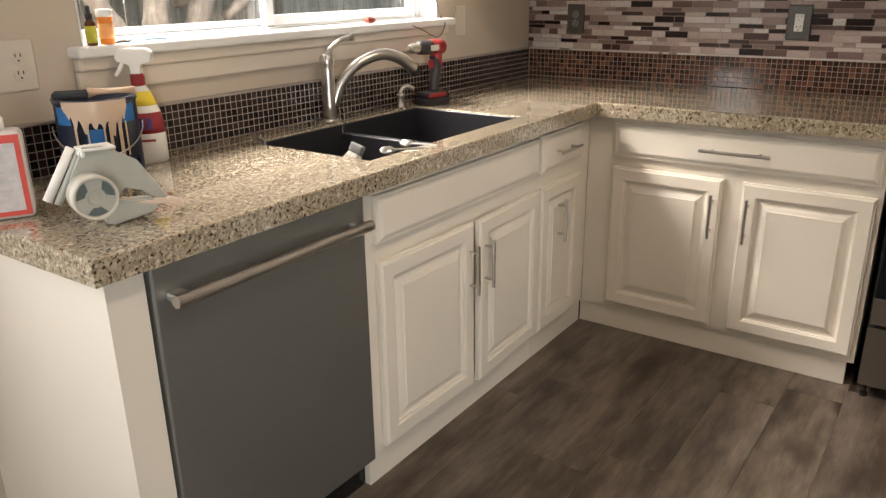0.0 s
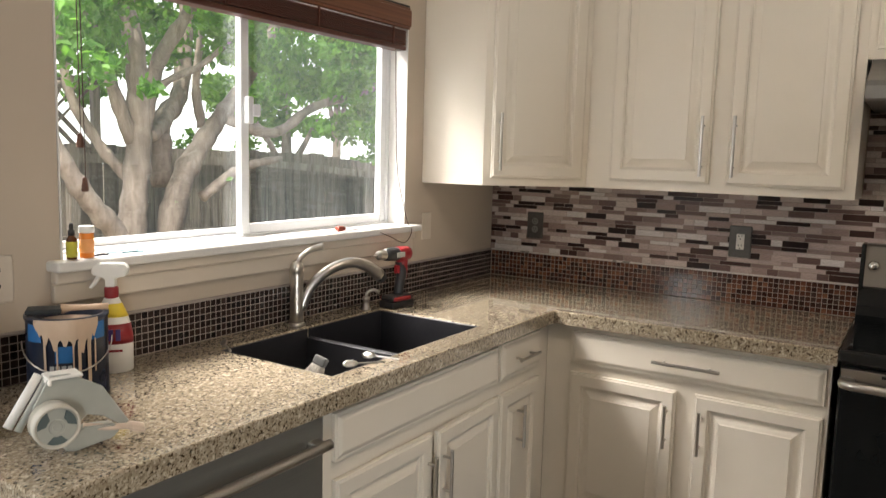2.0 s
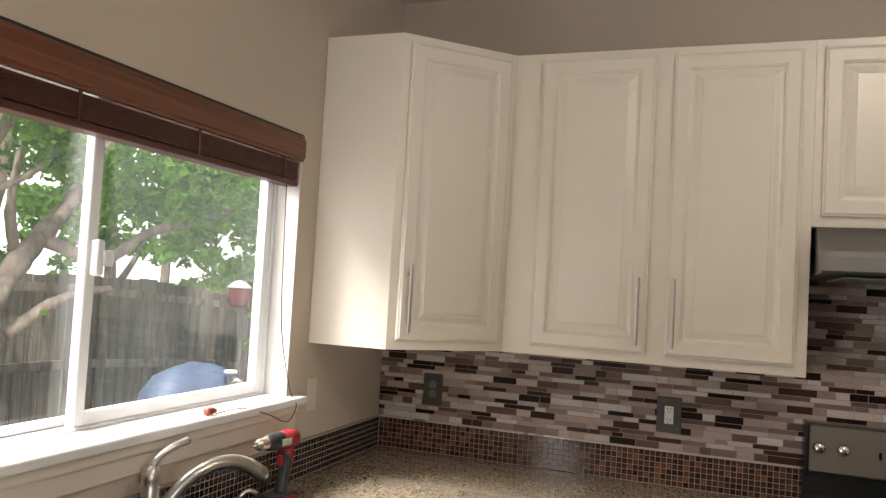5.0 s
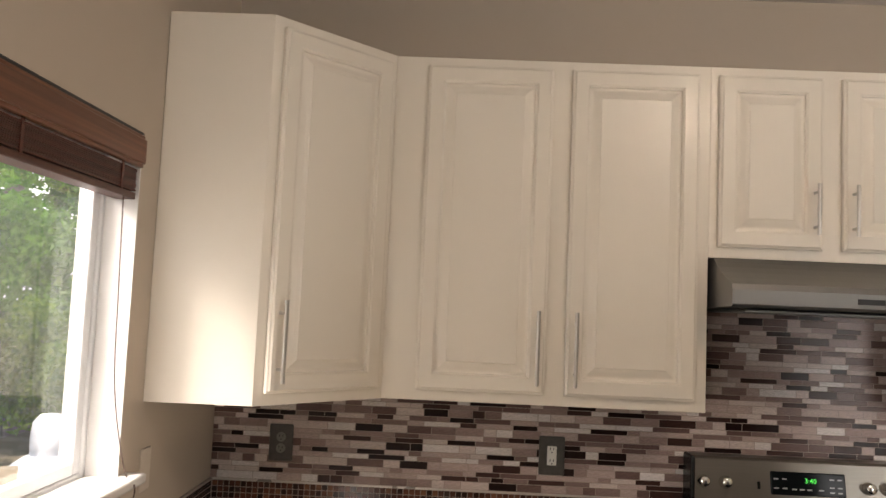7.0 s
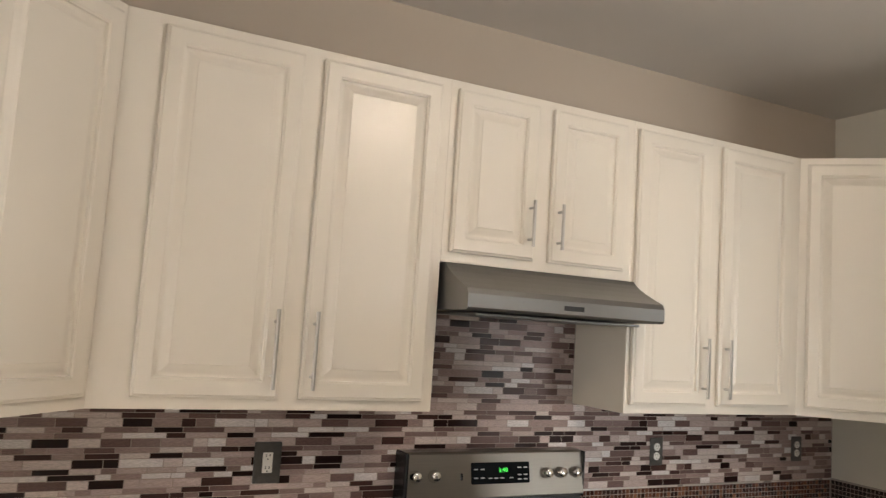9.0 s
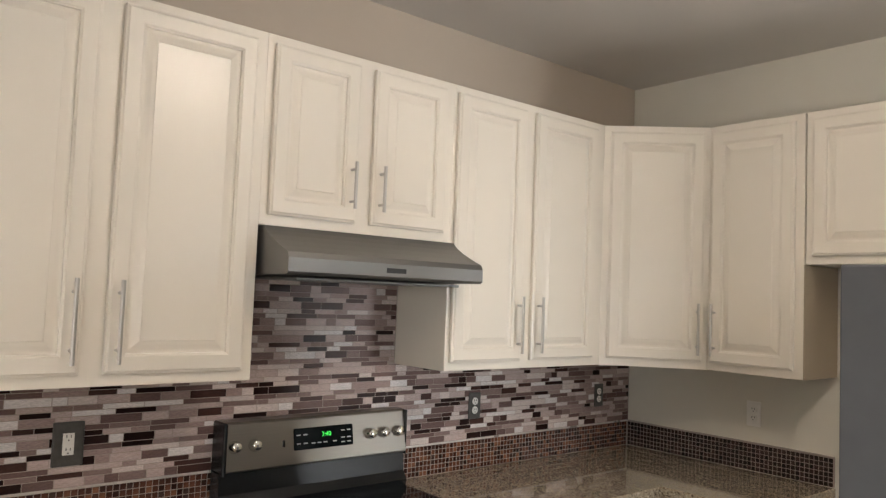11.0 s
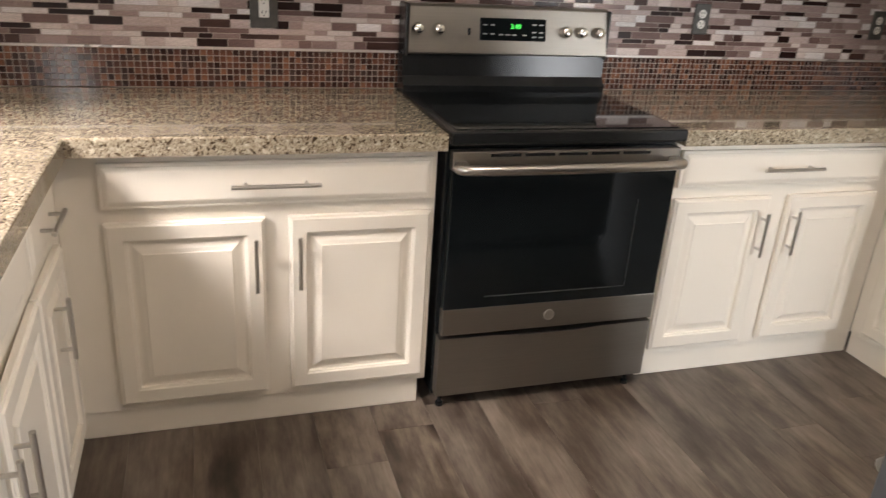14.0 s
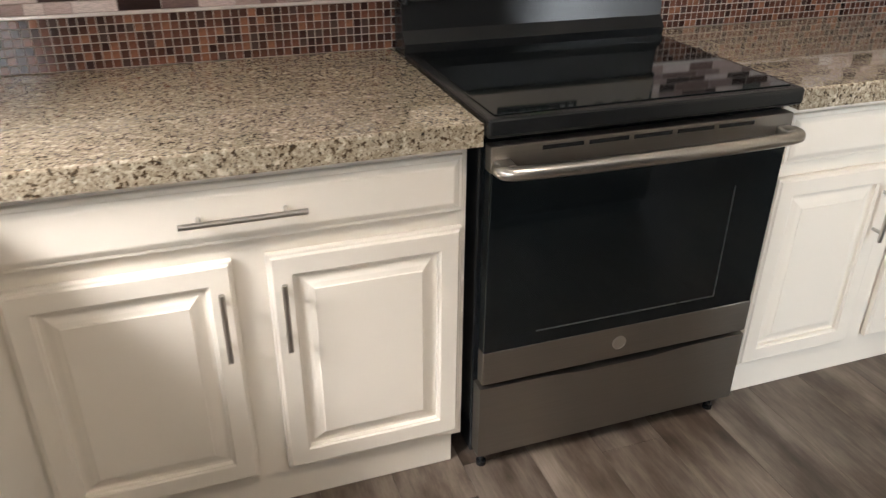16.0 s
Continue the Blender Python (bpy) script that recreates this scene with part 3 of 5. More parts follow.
narrow = root("base_cabinet", WEST(-1.036), "narrow cream painted drawer cabinet beside the sink", "cabinet", "base cabinets")
part("body", carcass(0.424, 0.6, 0.092, CTB - 0.001), CAB, narrow)
face_frame(narrow, 0.424, 0.092, CTB - 0.001)
part("toe_kick", boxes((0, 0.424, 0.008, 0.03, 0, 0.0915, 0.002)), CAB, narrow)
drawer_front(narrow, 0.006, 0.715, 0.318, 0.138, 0.16)
panel_door(narrow, 0.006, 0.112, 0.318, 0.555, ("left", 0.412))
for h in narrow.children:
    if h.name.startswith("door"):
        h.children[0].location.x += 0.10

base_cabinet(NORTH(0.612), 1.026, "cream painted two-door base cabinet with a wide drawer", left=0.109, right=0.014, toe_right=0.022, gap=0.066)
base_cabinet(NORTH(2.440), 0.948, "cream painted two-door base cabinet beside the range", left=0.022, right=0.085, toe_right=-0.0078)
endcab = base_cabinet(EAST(-0.612), 0.448, "narrow cream painted base cabinet with a bare tan side", left=0.062, right=0.055, doors=1, pull=0.14)
part("side_panel", boxes((0.449, 0.455, 0.0, 0.6, 0.03, CTB - 0.002)), TANSIDE, endcab, "tan unpainted side panel")
part("side_baseboard", boxes((0.4555, 0.467, -0.004, 0.6, 0.0, 0.045, 0.003)), TRIM, endcab)

# ---- dishwasher ----
dw = root("dishwasher", WEST(-2.632), "grey stainless dishwasher with a bar handle", "dishwasher")
part("tub", boxes((0.047, 0.654, 0.02, 0.58, 0.10, CTB - 0.006)), DARKPLASTIC, dw)
part("door", boxes((0.050, 0.655, -0.022, 0.018, 0.105, CTB - 0.008, 0.005, 2)), STEEL, dw, "brushed stainless door")
bm = bmesh.new()
tube(bm, [(0.070, -0.060, 0.800), (0.636, -0.060, 0.800)], 0.0135, 16)
for xx in (0.093, 0.612):
    box(bm, xx - 0.018, xx + 0.018, -0.062, -0.021, 0.791, 0.809, 0.004, 2)
part("handle", bm, NICKEL, dw, "tubular steel handle")
part("toe_kick", boxes((0.046, 0.655, 0.03, 0.045, 0.0, 0.10)), BLACK, dw)

# ---- range ----
rng = root("range", pose(1.655, 0, 0), "freestanding slate-finish electric range with black oven door", "range")
RW = 0.772
part("body", boxes((0.004, RW - 0.004, -0.625, -0.02, 0.035, 0.900, 0.003)), BLACK, rng)
part("cooktop", boxes((0.0, RW, -0.682, -0.10, 0.892, 0.932, 0.008, 3)), BLACK, rng, "black enamel cooktop rim")
part("glass_top", boxes((0.022, RW - 0.022, -0.655, -0.118, 0.9315, 0.9345, 0.001)), BLACKGLASS, rng, "glossy black ceramic glass")
bm = prism(bmesh.new(), [(-0.02, 0.92), (-0.105, 0.925), (-0.112, 0.955), (-0.088, 0.985), (-0.082, 1.062), (-0.02, 1.062)], 0, RW)
bmesh.ops.rotate(bm, verts=bm.verts, cent=(0, 0, 0), matrix=Matrix.Rotation(radians(90), 3, "Z"))
for v in bm.verts:
    x, y, z = v.co
    v.co = (-x, y, z)
bmesh.ops.recalc_face_normals(bm, faces=bm.faces)
part("backguard", bm, BLACK, rng, "black lower backguard")
bm = bmesh.new()
prism(bm, [(-0.018, 1.058), (-0.098, 1.060), (-0.104, 1.066), (-0.078, 1.216), (-0.070, 1.224), (-0.018, 1.224)], 0, RW - 0.02)
for v in bm.verts:
    x, y, z = v.co
    v.co = (y + 0.016, x, z)
bmesh.ops.recalc_face_normals(bm, faces=bm.faces)
console = part("control_panel", bm, SLATE, rng, "slanted slate steel control panel")
part("side_cap", boxes((0.0, 0.016, -0.108, -0.016, 1.05, 1.226, 0.006, 2)), BLACK, rng)
part("side_cap", boxes((RW - 0.006, RW, -0.100, -0.016, 1.05, 1.222, 0.002)), BLACK, rng)
for kx in (0.046, 0.120, 0.597, 0.660, 0.728):
    kn = part("knob", lathe(bmesh.new(), [(0.021, 0.0), (0.021, 0.006), (0.018, 0.010), (0.017, 0.028), (0.014, 0.031)], 20, axis="Y"), CHROME, console, "silver control knob", True)
    kn.matrix_local = pose(kx, -0.0905, 1.143, -9.8)
disp = part("display", boxes((0.272, 0.522, -0.003, 0.004, -0.038, 0.038, 0.004, 2)), DISPLAY, console, "black glass control display")
disp.matrix_local = pose(0, -0.091, 1.148, -9.8)
part("indicator", boxes((0.228, 0.238, -0.002, 0.003, -0.012, 0.012, 0.002)), BLACK, console).matrix_local = pose(0, -0.092, 1.138, -9.8)


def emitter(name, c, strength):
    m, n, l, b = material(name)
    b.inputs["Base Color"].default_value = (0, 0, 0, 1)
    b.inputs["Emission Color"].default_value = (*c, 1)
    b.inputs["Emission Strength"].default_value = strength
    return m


def writing(name, text, size, mat, parent, m, extrude=0.0004, align="CENTER"):
    cu = bpy.data.curves.new(name, "FONT")
    cu.body, cu.size, cu.align_x, cu.align_y, cu.extrude, cu.resolution_u = text, size, align, "CENTER", extrude, 2
    tmp = bpy.data.objects.new("tmp", cu)
    scene.collection.objects.link(tmp)
    me = bpy.data.meshes.new_from_object(tmp.evaluated_get(bpy.context.evaluated_depsgraph_get()))
    bpy.data.objects.remove(tmp)
    me.materials.clear()
    me.materials.append(mat)
    ob = new(name, me)
    if parent:
        ob.parent = parent
    ob.matrix_local = m
    return ob


GREEN = emitter("green_led", (0.05, 1.0, 0.12), 1.2)
PALEGREY = plain("pale_print", (0.45, 0.46, 0.46), 0.5)
writing("clock_digits", "3:40", 0.023, GREEN, disp, pose(0.405, -0.0036, 0.010, 90))
for bx, bz in ((0.290, 0.014), (0.318, 0.014), (0.290, -0.016), (0.318, -0.016), (0.350, -0.018), (0.375, -0.018), (0.400, -0.018), (0.440, -0.018), (0.476, 0.018), (0.502, 0.018), (0.476, -0.008), (0.502, -0.008), (0.476, -0.024), (0.502, -0.024)):
    part("key_mark", boxes((bx - 0.008, bx + 0.008, -0.0036, -0.0028, bz - 0.0022, bz + 0.0022)), PALEGREY, disp)

oven = part("oven_door", boxes((0.012, RW - 0.012, -0.672, -0.627, 0.275, 0.872, 0.004, 2)), BLACKGLASS, rng, "glossy black glass oven door")
part("door_top_trim", boxes((0.011, RW - 0.011, -0.6735, -0.640, 0.815, 0.873, 0.003, 2)), SLATE, oven)
part("door_bottom_trim", boxes((0.011, RW - 0.011, -0.6738, -0.640, 0.276, 0.368, 0.003, 2)), SLATE, oven)
# groove's glint along the window's foot and right side, added as grey bars
bm = bmesh.new()
w0, w1, h0, h1 = 0.143, 0.636, 0.405, 0.707
for a, b_ in (((w0, h0), (w1, h0)), ((w1, h0), (w1, h1))):
    tube(bm, [(a[0], -0.6728, a[1]), (b_[0], -0.6728, b_[1])], 0.0016, 6)
part("window_edge", bm, plain("edge_glint_grey", (0.055, 0.056, 0.055), 0.3), oven)
for k in range(5):
    x0 = 0.125 + k * 0.108
    part("vent_slot", boxes((x0, x0 + 0.095, -0.6744, -0.667, 0.856, 0.865)), BLACK, oven)
bm = bmesh.new()
pts = [(0.020, -0.690, 0.832), (0.040, -0.722, 0.832), (0.20, -0.732, 0.832), (RW / 2, -0.735, 0.832), (RW - 0.20, -0.732, 0.832), (RW - 0.040, -0.722, 0.832), (RW - 0.020, -0.690, 0.832)]
tube(bm, smooth_path(pts, 5), 0.0155, 14)
for xx in (0.035, RW - 0.035):
    box(bm, xx - 0.018, xx + 0.018, -0.712, -0.672, 0.818, 0.846, 0.005, 2)
part("oven_handle", bm, NICKEL, oven, "curved steel oven handle", True)
part("badge", lathe(bmesh.new(), [(0.019, 0), (0.019, 0.003), (0.016, 0.0045), (0.0155, 0.003), (0.006, 0.003)], 24, (RW / 2 - 0.012, -0.6735, 0.322), "Y"), NICKEL, oven, "round silver maker's badge")
bm = prism(bmesh.new(), [(0.008, 0.052), (RW - 0.008, 0.052), (RW - 0.008, 0.262), (RW * 0.75, 0.260), (RW * 0.62, 0.252), (RW * 0.38, 0.252), (RW * 0.25, 0.260), (0.008, 0.262)], -0.670, -0.627)
part("storage_drawer", bm, SLATE, rng, "slate steel storage drawer")
for xx in (0.03, RW - 0.05):
    part("levelling_foot", lathe(bmesh.new(), [(0.013, 0.0), (0.013, 0.012), (0.007, 0.014), (0.007, 0.05)], 12, (xx, -0.640, 0)), BLACK, rng)

# ---- range hood ----
hood = root("range_hood", pose(1.648, 0, 0), "slate steel under-cabinet range hood", "range hood")
HW = 0.788
bm = bmesh.new()
prof = [(-0.010, 1.722), (-0.488, 1.728), (-0.497, 1.736), (-0.497, 1.778), (-0.488, 1.796)] + [(-0.488 + 0.155 * math.sin(a), 1.796 + 0.083 * (1 - math.cos(a)) * 0.3 + 0.083 * math.sin(a) * 0.7) for a in (0.3, 0.6, 0.9, 1.2)] + [(-0.330, 1.881), (-0.010, 1.881)]
prism(bm, prof, 0, HW)
for v in bm.verts:
    x, y, z = v.co
    v.co = (y, x, z)
bmesh.ops.recalc_face_normals(bm, faces=bm.faces)
part("hood_shell", bm, HOOD, hood)
part("hood_filter", boxes((0.06, HW - 0.06, -0.44, -0.08, 1.712, 1.7215, 0.003)), STEEL, hood, "recessed metal filter")
part("switch_plate", boxes((0.36, 0.44, -0.4985, -0.496, 1.748, 1.764, 0.001)), DARKPLASTIC, hood)

# ---- upper cabinets ----
def upper_cabinet(m, w, z0, z1, label, doors, depth=UPFACE - 0.003, pull=0.23, name="wall_cabinet"):
    """doors: (x, width, side of the handle)."""
    cab = root(name, m, label, "cabinet", "wall cabinets")
    part("body", carcass(w, depth, z0, z1), CAB, cab)
    face_frame(cab, w, z0, z1)
    for x, dw_, side in doors:
        panel_door(cab, x, z0 + 0.034, dw_, z1 - z0 - 0.064, (side, 0.145 if z1 - z0 > 0.8 else 0.125), pull if z1 - z0 > 0.8 else 0.16)
    return cab


UN = lambda x: pose(x, -UPFACE, 0)
upper_cabinet(UN(0.622), 1.011, UP0, UP1, "tall cream painted two-door wall cabinet", [(0.106, 0.402, "right"), (0.570, 0.404, "left")])
upper_cabinet(UN(1.633), 0.788, 1.882, UP1, "short cream painted two-door cabinet over the hood", [(0.026, 0.324, "right"), (0.414, 0.332, "left")])
upper_cabinet(UN(2.421), 0.924, UP0, UP1, "tall cream painted two-door cabinet beside the hood", [(0.018, 0.374, "right"), (0.454, 0.404, "left")])


def corner_cabinet(pts, label, side, m=Matrix()):
    """A wall cabinet over a five-sided plan; its diagonal front runs from pts[0] to pts[1]."""
    a, b = Vector(pts[0]), Vector(pts[1])
    cab = root("corner_cabinet", m, label, "cabinet", "wall cabinets")
    bm = bmesh.new()
    lo = [bm.verts.new((x, y, UP0)) for x, y in pts]
    hi = [bm.verts.new((x, y, UP1)) for x, y in pts]
    n = len(pts)
    bm.faces.new(lo), bm.faces.new(hi)
    for k in range(n):
        bm.faces.new((lo[k], lo[(k + 1) % n], hi[(k + 1) % n], hi[k]))
    bmesh.ops.recalc_face_normals(bm, faces=bm.faces)
    part("body", bm, CAB, cab)
    w = (b - a).length
    ang = math.degrees(math.atan2(b.y - a.y, b.x - a.x))
    holder = panel_door(cab, 0, 0, w - 0.055, UP1 - UP0 - 0.064, (side, 0.145), 0.23)
    d = (b - a).normalized()
    holder.matrix_local = Matrix.Translation((a.x + d.x * 0.03, a.y + d.y * 0.03, UP0 + 0.034)) @ pose(0, 0, 0, 0, 0, ang) @ pose(0, -0.003, 0)
    return cab


corner_cabinet([(0.302, -0.640), (0.622, -UPFACE), (0.622, -0.002), (0.002, -0.002), (0.002, -0.640)], "cream painted diagonal corner wall cabinet beside the window", "left")
EF = WALL_X - UPFACE
corner_cabinet([(3.345, -UPFACE), (EF, -0.655), (WALL_X - 0.002, -0.655), (WALL_X - 0.002, -0.002), (3.345, -0.002)], "cream painted diagonal corner wall cabinet", "right")
UE = lambda y: pose(EF, y, 0, 0, 0, -90)
c5 = upper_cabinet(UE(-0.655), 0.43, UP0, UP1, "cream painted single-door wall cabinet with a tan side", [(0.020, 0.375, "left")])
part("side_panel", boxes((0.4305, 0.436, 0.0, 0.31, UP0, 1.866)), TANSIDE, c5, "tan unpainted side panel")
upper_cabinet(UE(-1.0925), 0.92, 1.868, UP1, "cream painted cabinet over the empty appliance bay", [(0.03, 0.41, "right"), (0.475, 0.41, "left")])

# ---- refrigerator ----
fr = root("refrigerator", pose(2.035, -1.905, 0), "dark grey refrigerator pulled out of its bay", "refrigerator")
part("cabinet_body", boxes((0.012, 0.904, -0.74, -0.0705, 0.03, 1.768)), FRIDGE, fr)
part("side_panel", boxes((0.0, 0.0115, -0.74, 0.0, 0.03, 1.770, 0.004, 2)), FRIDGE, fr)
part("door", boxes((0.012, 0.449, -0.068, 0.0, 0.70, 1.768, 0.010, 3)), FRIDGE, fr)
part("door", boxes((0.455, 0.904, -0.068, 0.0, 0.70, 1.768, 0.010, 3)), FRIDGE, fr)
part("freezer_drawer", boxes((0.012, 0.904, -0.068, 0.0, 0.06, 0.694, 0.010, 3)), FRIDGE, fr)
bm = bmesh.new()
tube(bm, smooth_path([(0.07, 0.0, 0.62), (0.07, 0.045, 0.62), (0.12, 0.055, 0.62), (0.45, 0.055, 0.62), (0.78, 0.055, 0.62), (0.834, 0.045, 0.62), (0.834, 0.0, 0.62)], 4), 0.011, 10)
part("handle", bm, STEEL, fr, "steel freezer handle", True)
part("base_grille", boxes((0.01, 0.894, -0.72, -0.04, 0.0, 0.03)), BLACK, fr)

# papers held on the side of the refrigerator, and a dark pen lying on its top
PINK = plain("pink_paper", (0.75, 0.36, 0.36), 0.7)
PAPER = plain("white_paper", (0.78, 0.74, 0.75), 0.7, 0, 0.04)
PRINT = plain("faded_print", (0.60, 0.42, 0.45), 0.7)
card = root("greeting_card", pose(2.034, -2.067, 1.40, 0, -3, -90), "pink and white printed card stuck on the refrigerator", "card")
part("card_back", boxes((0.0, 0.135, -0.0022, -0.0004, 0.0, 0.155)), PINK, card)
part("card_front", boxes((0.012, 0.150, -0.0036, -0.0024, 0.026, 0.143)), PAPER, card)
for k in range(5):
    part("print_line", boxes((0.035, 0.10 + 0.02 * (k % 2), -0.0042, -0.0037, 0.125 - 0.02 * k, 0.129 - 0.02 * k)), PRINT, card)
slip = root("paper_slip", pose(2.034, -2.100, 1.25, 0, -4, -90), "white paper slip hanging under the card", "paper")
part("sheet", boxes((0.0, 0.12, -0.0012, -0.0003, 0.0, 0.15)), PAPER, slip)
bm = tube(bmesh.new(), smooth_path([(0, 0, 0.006), (0.02, -0.01, 0.025), (0.05, -0.02, 0.05), (0.06, -0.022, 0.054)], 5), [0.004] * 10 + [0.005] * 6, 8)
pen = tagged(link_mesh("stick", bm, DARKPLASTIC, True), "thin dark stick lying on top of the refrigerator", "stick")
pen.matrix_world = pose(2.06, -2.0, 1.768, 0, 0, -60)

# ---- faucet and soap dispenser ----
faucet = root("faucet", pose(0.080, -1.492, CT), "brushed nickel pull-out kitchen faucet with a lever on top", "faucet")
part("base_ring", lathe(bmesh.new(), [(0.030, 0), (0.030, 0.006), (0.027, 0.011), (0.025, 0.013)], 24), NICKEL, faucet, "", True)
part("faucet_body", lathe(bmesh.new(), [(0.0245, 0.01), (0.0225, 0.05), (0.0215, 0.12), (0.0225, 0.170), (0.0205, 0.180), (0.0235, 0.186), (0.0240, 0.200), (0.0195, 0.214), (0.010, 0.222)], 24), NICKEL, faucet, "", True)
lev = smooth_path([(0.0, 0.0, 0.205), (0.004, 0.012, 0.232), (0.016, 0.045, 0.256), (0.032, 0.092, 0.268)], 6)
part("lever", tube(bmesh.new(), lev, [0.013 - 0.004 * math.sin(math.pi * k / (len(lev) - 1)) for k in range(len(lev))], 14), NICKEL, faucet, "curved lever handle", True)
sp = smooth_path([(0.008, 0.012, 0.055), (0.022, 0.040, 0.125), (0.050, 0.090, 0.180), (0.085, 0.160, 0.207), (0.112, 0.225, 0.196), (0.135, 0.285, 0.155)], 7)
n_ = len(sp)
part("spout", tube(bmesh.new(), sp, [0.0165 + 0.006 * (k / n_) ** 2 for k in range(n_)], 16), NICKEL, faucet, "arched spout", True)
tip = [Vector(sp[-1]), Vector(sp[-1]) + Vector((0.006, 0.012, -0.018))]
part("spray_head", tube(bmesh.new(), tip, [0.020, 0.017], 14), DARKPLASTIC, faucet, "black spray nozzle")

soap = root("soap_dispenser", pose(0.092, -1.130, CT), "small brushed nickel soap dispenser by the sink", "soap dispenser")
part("collar", lathe(bmesh.new(), [(0.019, 0), (0.019, 0.005), (0.014, 0.010), (0.012, 0.036), (0.015, 0.040), (0.013, 0.050)], 18), NICKEL, soap, "", True)
part("nozzle", tube(bmesh.new(), smooth_path([(0, 0, 0.045), (0.004, 0.004, 0.066), (0.018, 0.020, 0.076), (0.034, 0.038, 0.066)], 5), 0.0065, 10), NICKEL, soap, "", True)

# ---- cordless drill standing on its battery ----
drill = root("cordless_drill", pose(0.140, -0.985, CT, 0, 0, -6), "red and black cordless drill standing on its battery", "drill")
part("battery", boxes((-0.038, 0.038, -0.075, 0.050, 0.0, 0.026, 0.006, 2), (-0.034, 0.034, -0.070, 0.046, 0.026, 0.048, 0.008, 2)), DARKPLASTIC, drill, "black battery pack")
part("battery_band", boxes((-0.0395, 0.0395, -0.066, 0.030, 0.027, 0.043, 0.004)), REDPLASTIC, drill)
part("grip", tube(bmesh.new(), smooth_path([(0, -0.005, 0.045), (0, 0.004, 0.09), (0, 0.012, 0.135), (0, 0.006, 0.175)], 5), [0.019] * 8 + [0.021] * 8, 12, squash=0.8), DARKPLASTIC, drill, "black rubber grip", True)
part("grip_shell", tube(bmesh.new(), [(0, 0.020, 0.11), (0, 0.022, 0.14), (0, 0.012, 0.185)], [0.015, 0.018, 0.024], 12), REDPLASTIC, drill, "", True)
part("trigger", boxes((-0.008, 0.008, -0.024, -0.004, 0.130, 0.162, 0.004, 2)), REDPLASTIC, drill)
part("motor_housing", tube(bmesh.new(), [(0, 0.050, 0.205), (0, 0.046, 0.205), (0, 0.02, 0.206), (0, -0.012, 0.207), (0, -0.020, 0.207)], [0.020, 0.026, 0.028, 0.028, 0.024], 18), REDPLASTIC, drill, "red motor housing", True)
part("gear_case", tube(bmesh.new(), [(0, -0.014, 0.207), (0, -0.030, 0.207), (0, -0.060, 0.208), (0, -0.084, 0.208), (0, -0.088, 0.208)], [0.025, 0.027, 0.026, 0.023, 0.018], 18), DARKPLASTIC, drill, "black gear case and clutch ring", True)
for sx in (-0.0295, 0.0265):
    part("speed_label", boxes((sx, sx + 0.003, -0.045, 0.0, 0.196, 0.216, 0.001)), TAPEGREY, drill)
part("chuck", tube(bmesh.new(), [(0, -0.086, 0.208), (0, -0.118, 0.208), (0, -0.132, 0.208)], [0.019, 0.018, 0.010], 16), NICKEL, drill, "steel keyless chuck")
part("bit", tube(bmesh.new(), [(0, -0.130, 0.208), (0, -0.152, 0.208)], 0.0032, 8), NICKEL, drill)

# ---- things by the end of the counter ----
CANBLUE = plain("can_print", (0.010, 0.016, 0.035), 0.3, 0, 0.3, 15)
BLUE = plain("label_blue", (0.012, 0.13, 0.36), 0.4)
BEIGEPAINT = plain("wet_beige_paint", (0.56, 0.42, 0.31), 0.3, 0, 0.05, 20)
can = root("paint_can", pose(0.172, -2.362, CT), "open paint can with beige drips down its dark label", "paint can")
CR, CH = 0.090, 0.198
part("can_body", lathe(bmesh.new(), [(CR - 0.004, 0.0), (CR, 0.003), (CR, 0.008), (CR - 0.002, 0.010), (CR - 0.002, CH - 0.012), (CR + 0.001, CH - 0.008), (CR + 0.001, CH), (CR - 0.012, CH), (CR - 0.012, CH - 0.03)], 40), CANBLUE, can, "", True)
part("paint", lathe(bmesh.new(), [(CR - 0.013, CH - 0.030), (CR - 0.013, CH - 0.022)], 30), BEIGEPAINT, can, "beige paint inside")


def wrap(bm, a0, a1, z0, z1, r, t=0.0015, n=8):
    """A curved patch on a round side, angles in degrees; z0 may be a list, one for each column's foot."""
    cols = []
    for k in range(n + 1):
        a = radians(a0 + (a1 - a0) * k / n)
        zz = z0[k] if isinstance(z0, list) else z0
        cols.append([bm.verts.new((rr * math.cos(a), rr * math.sin(a), z)) for rr, z in ((r, zz), (r + t, zz), (r + t, z1), (r, z1))])
    for p, q in zip(cols, cols[1:]):
        for k in range(4):
            bm.faces.new((p[k], q[k], q[(k + 1) % 4], p[(k + 1) % 4]))
    bm.faces.new(cols[0]), bm.faces.new(list(reversed(cols[-1])))
    bmesh.ops.recalc_face_normals(bm, faces=bm.faces)
    return bm


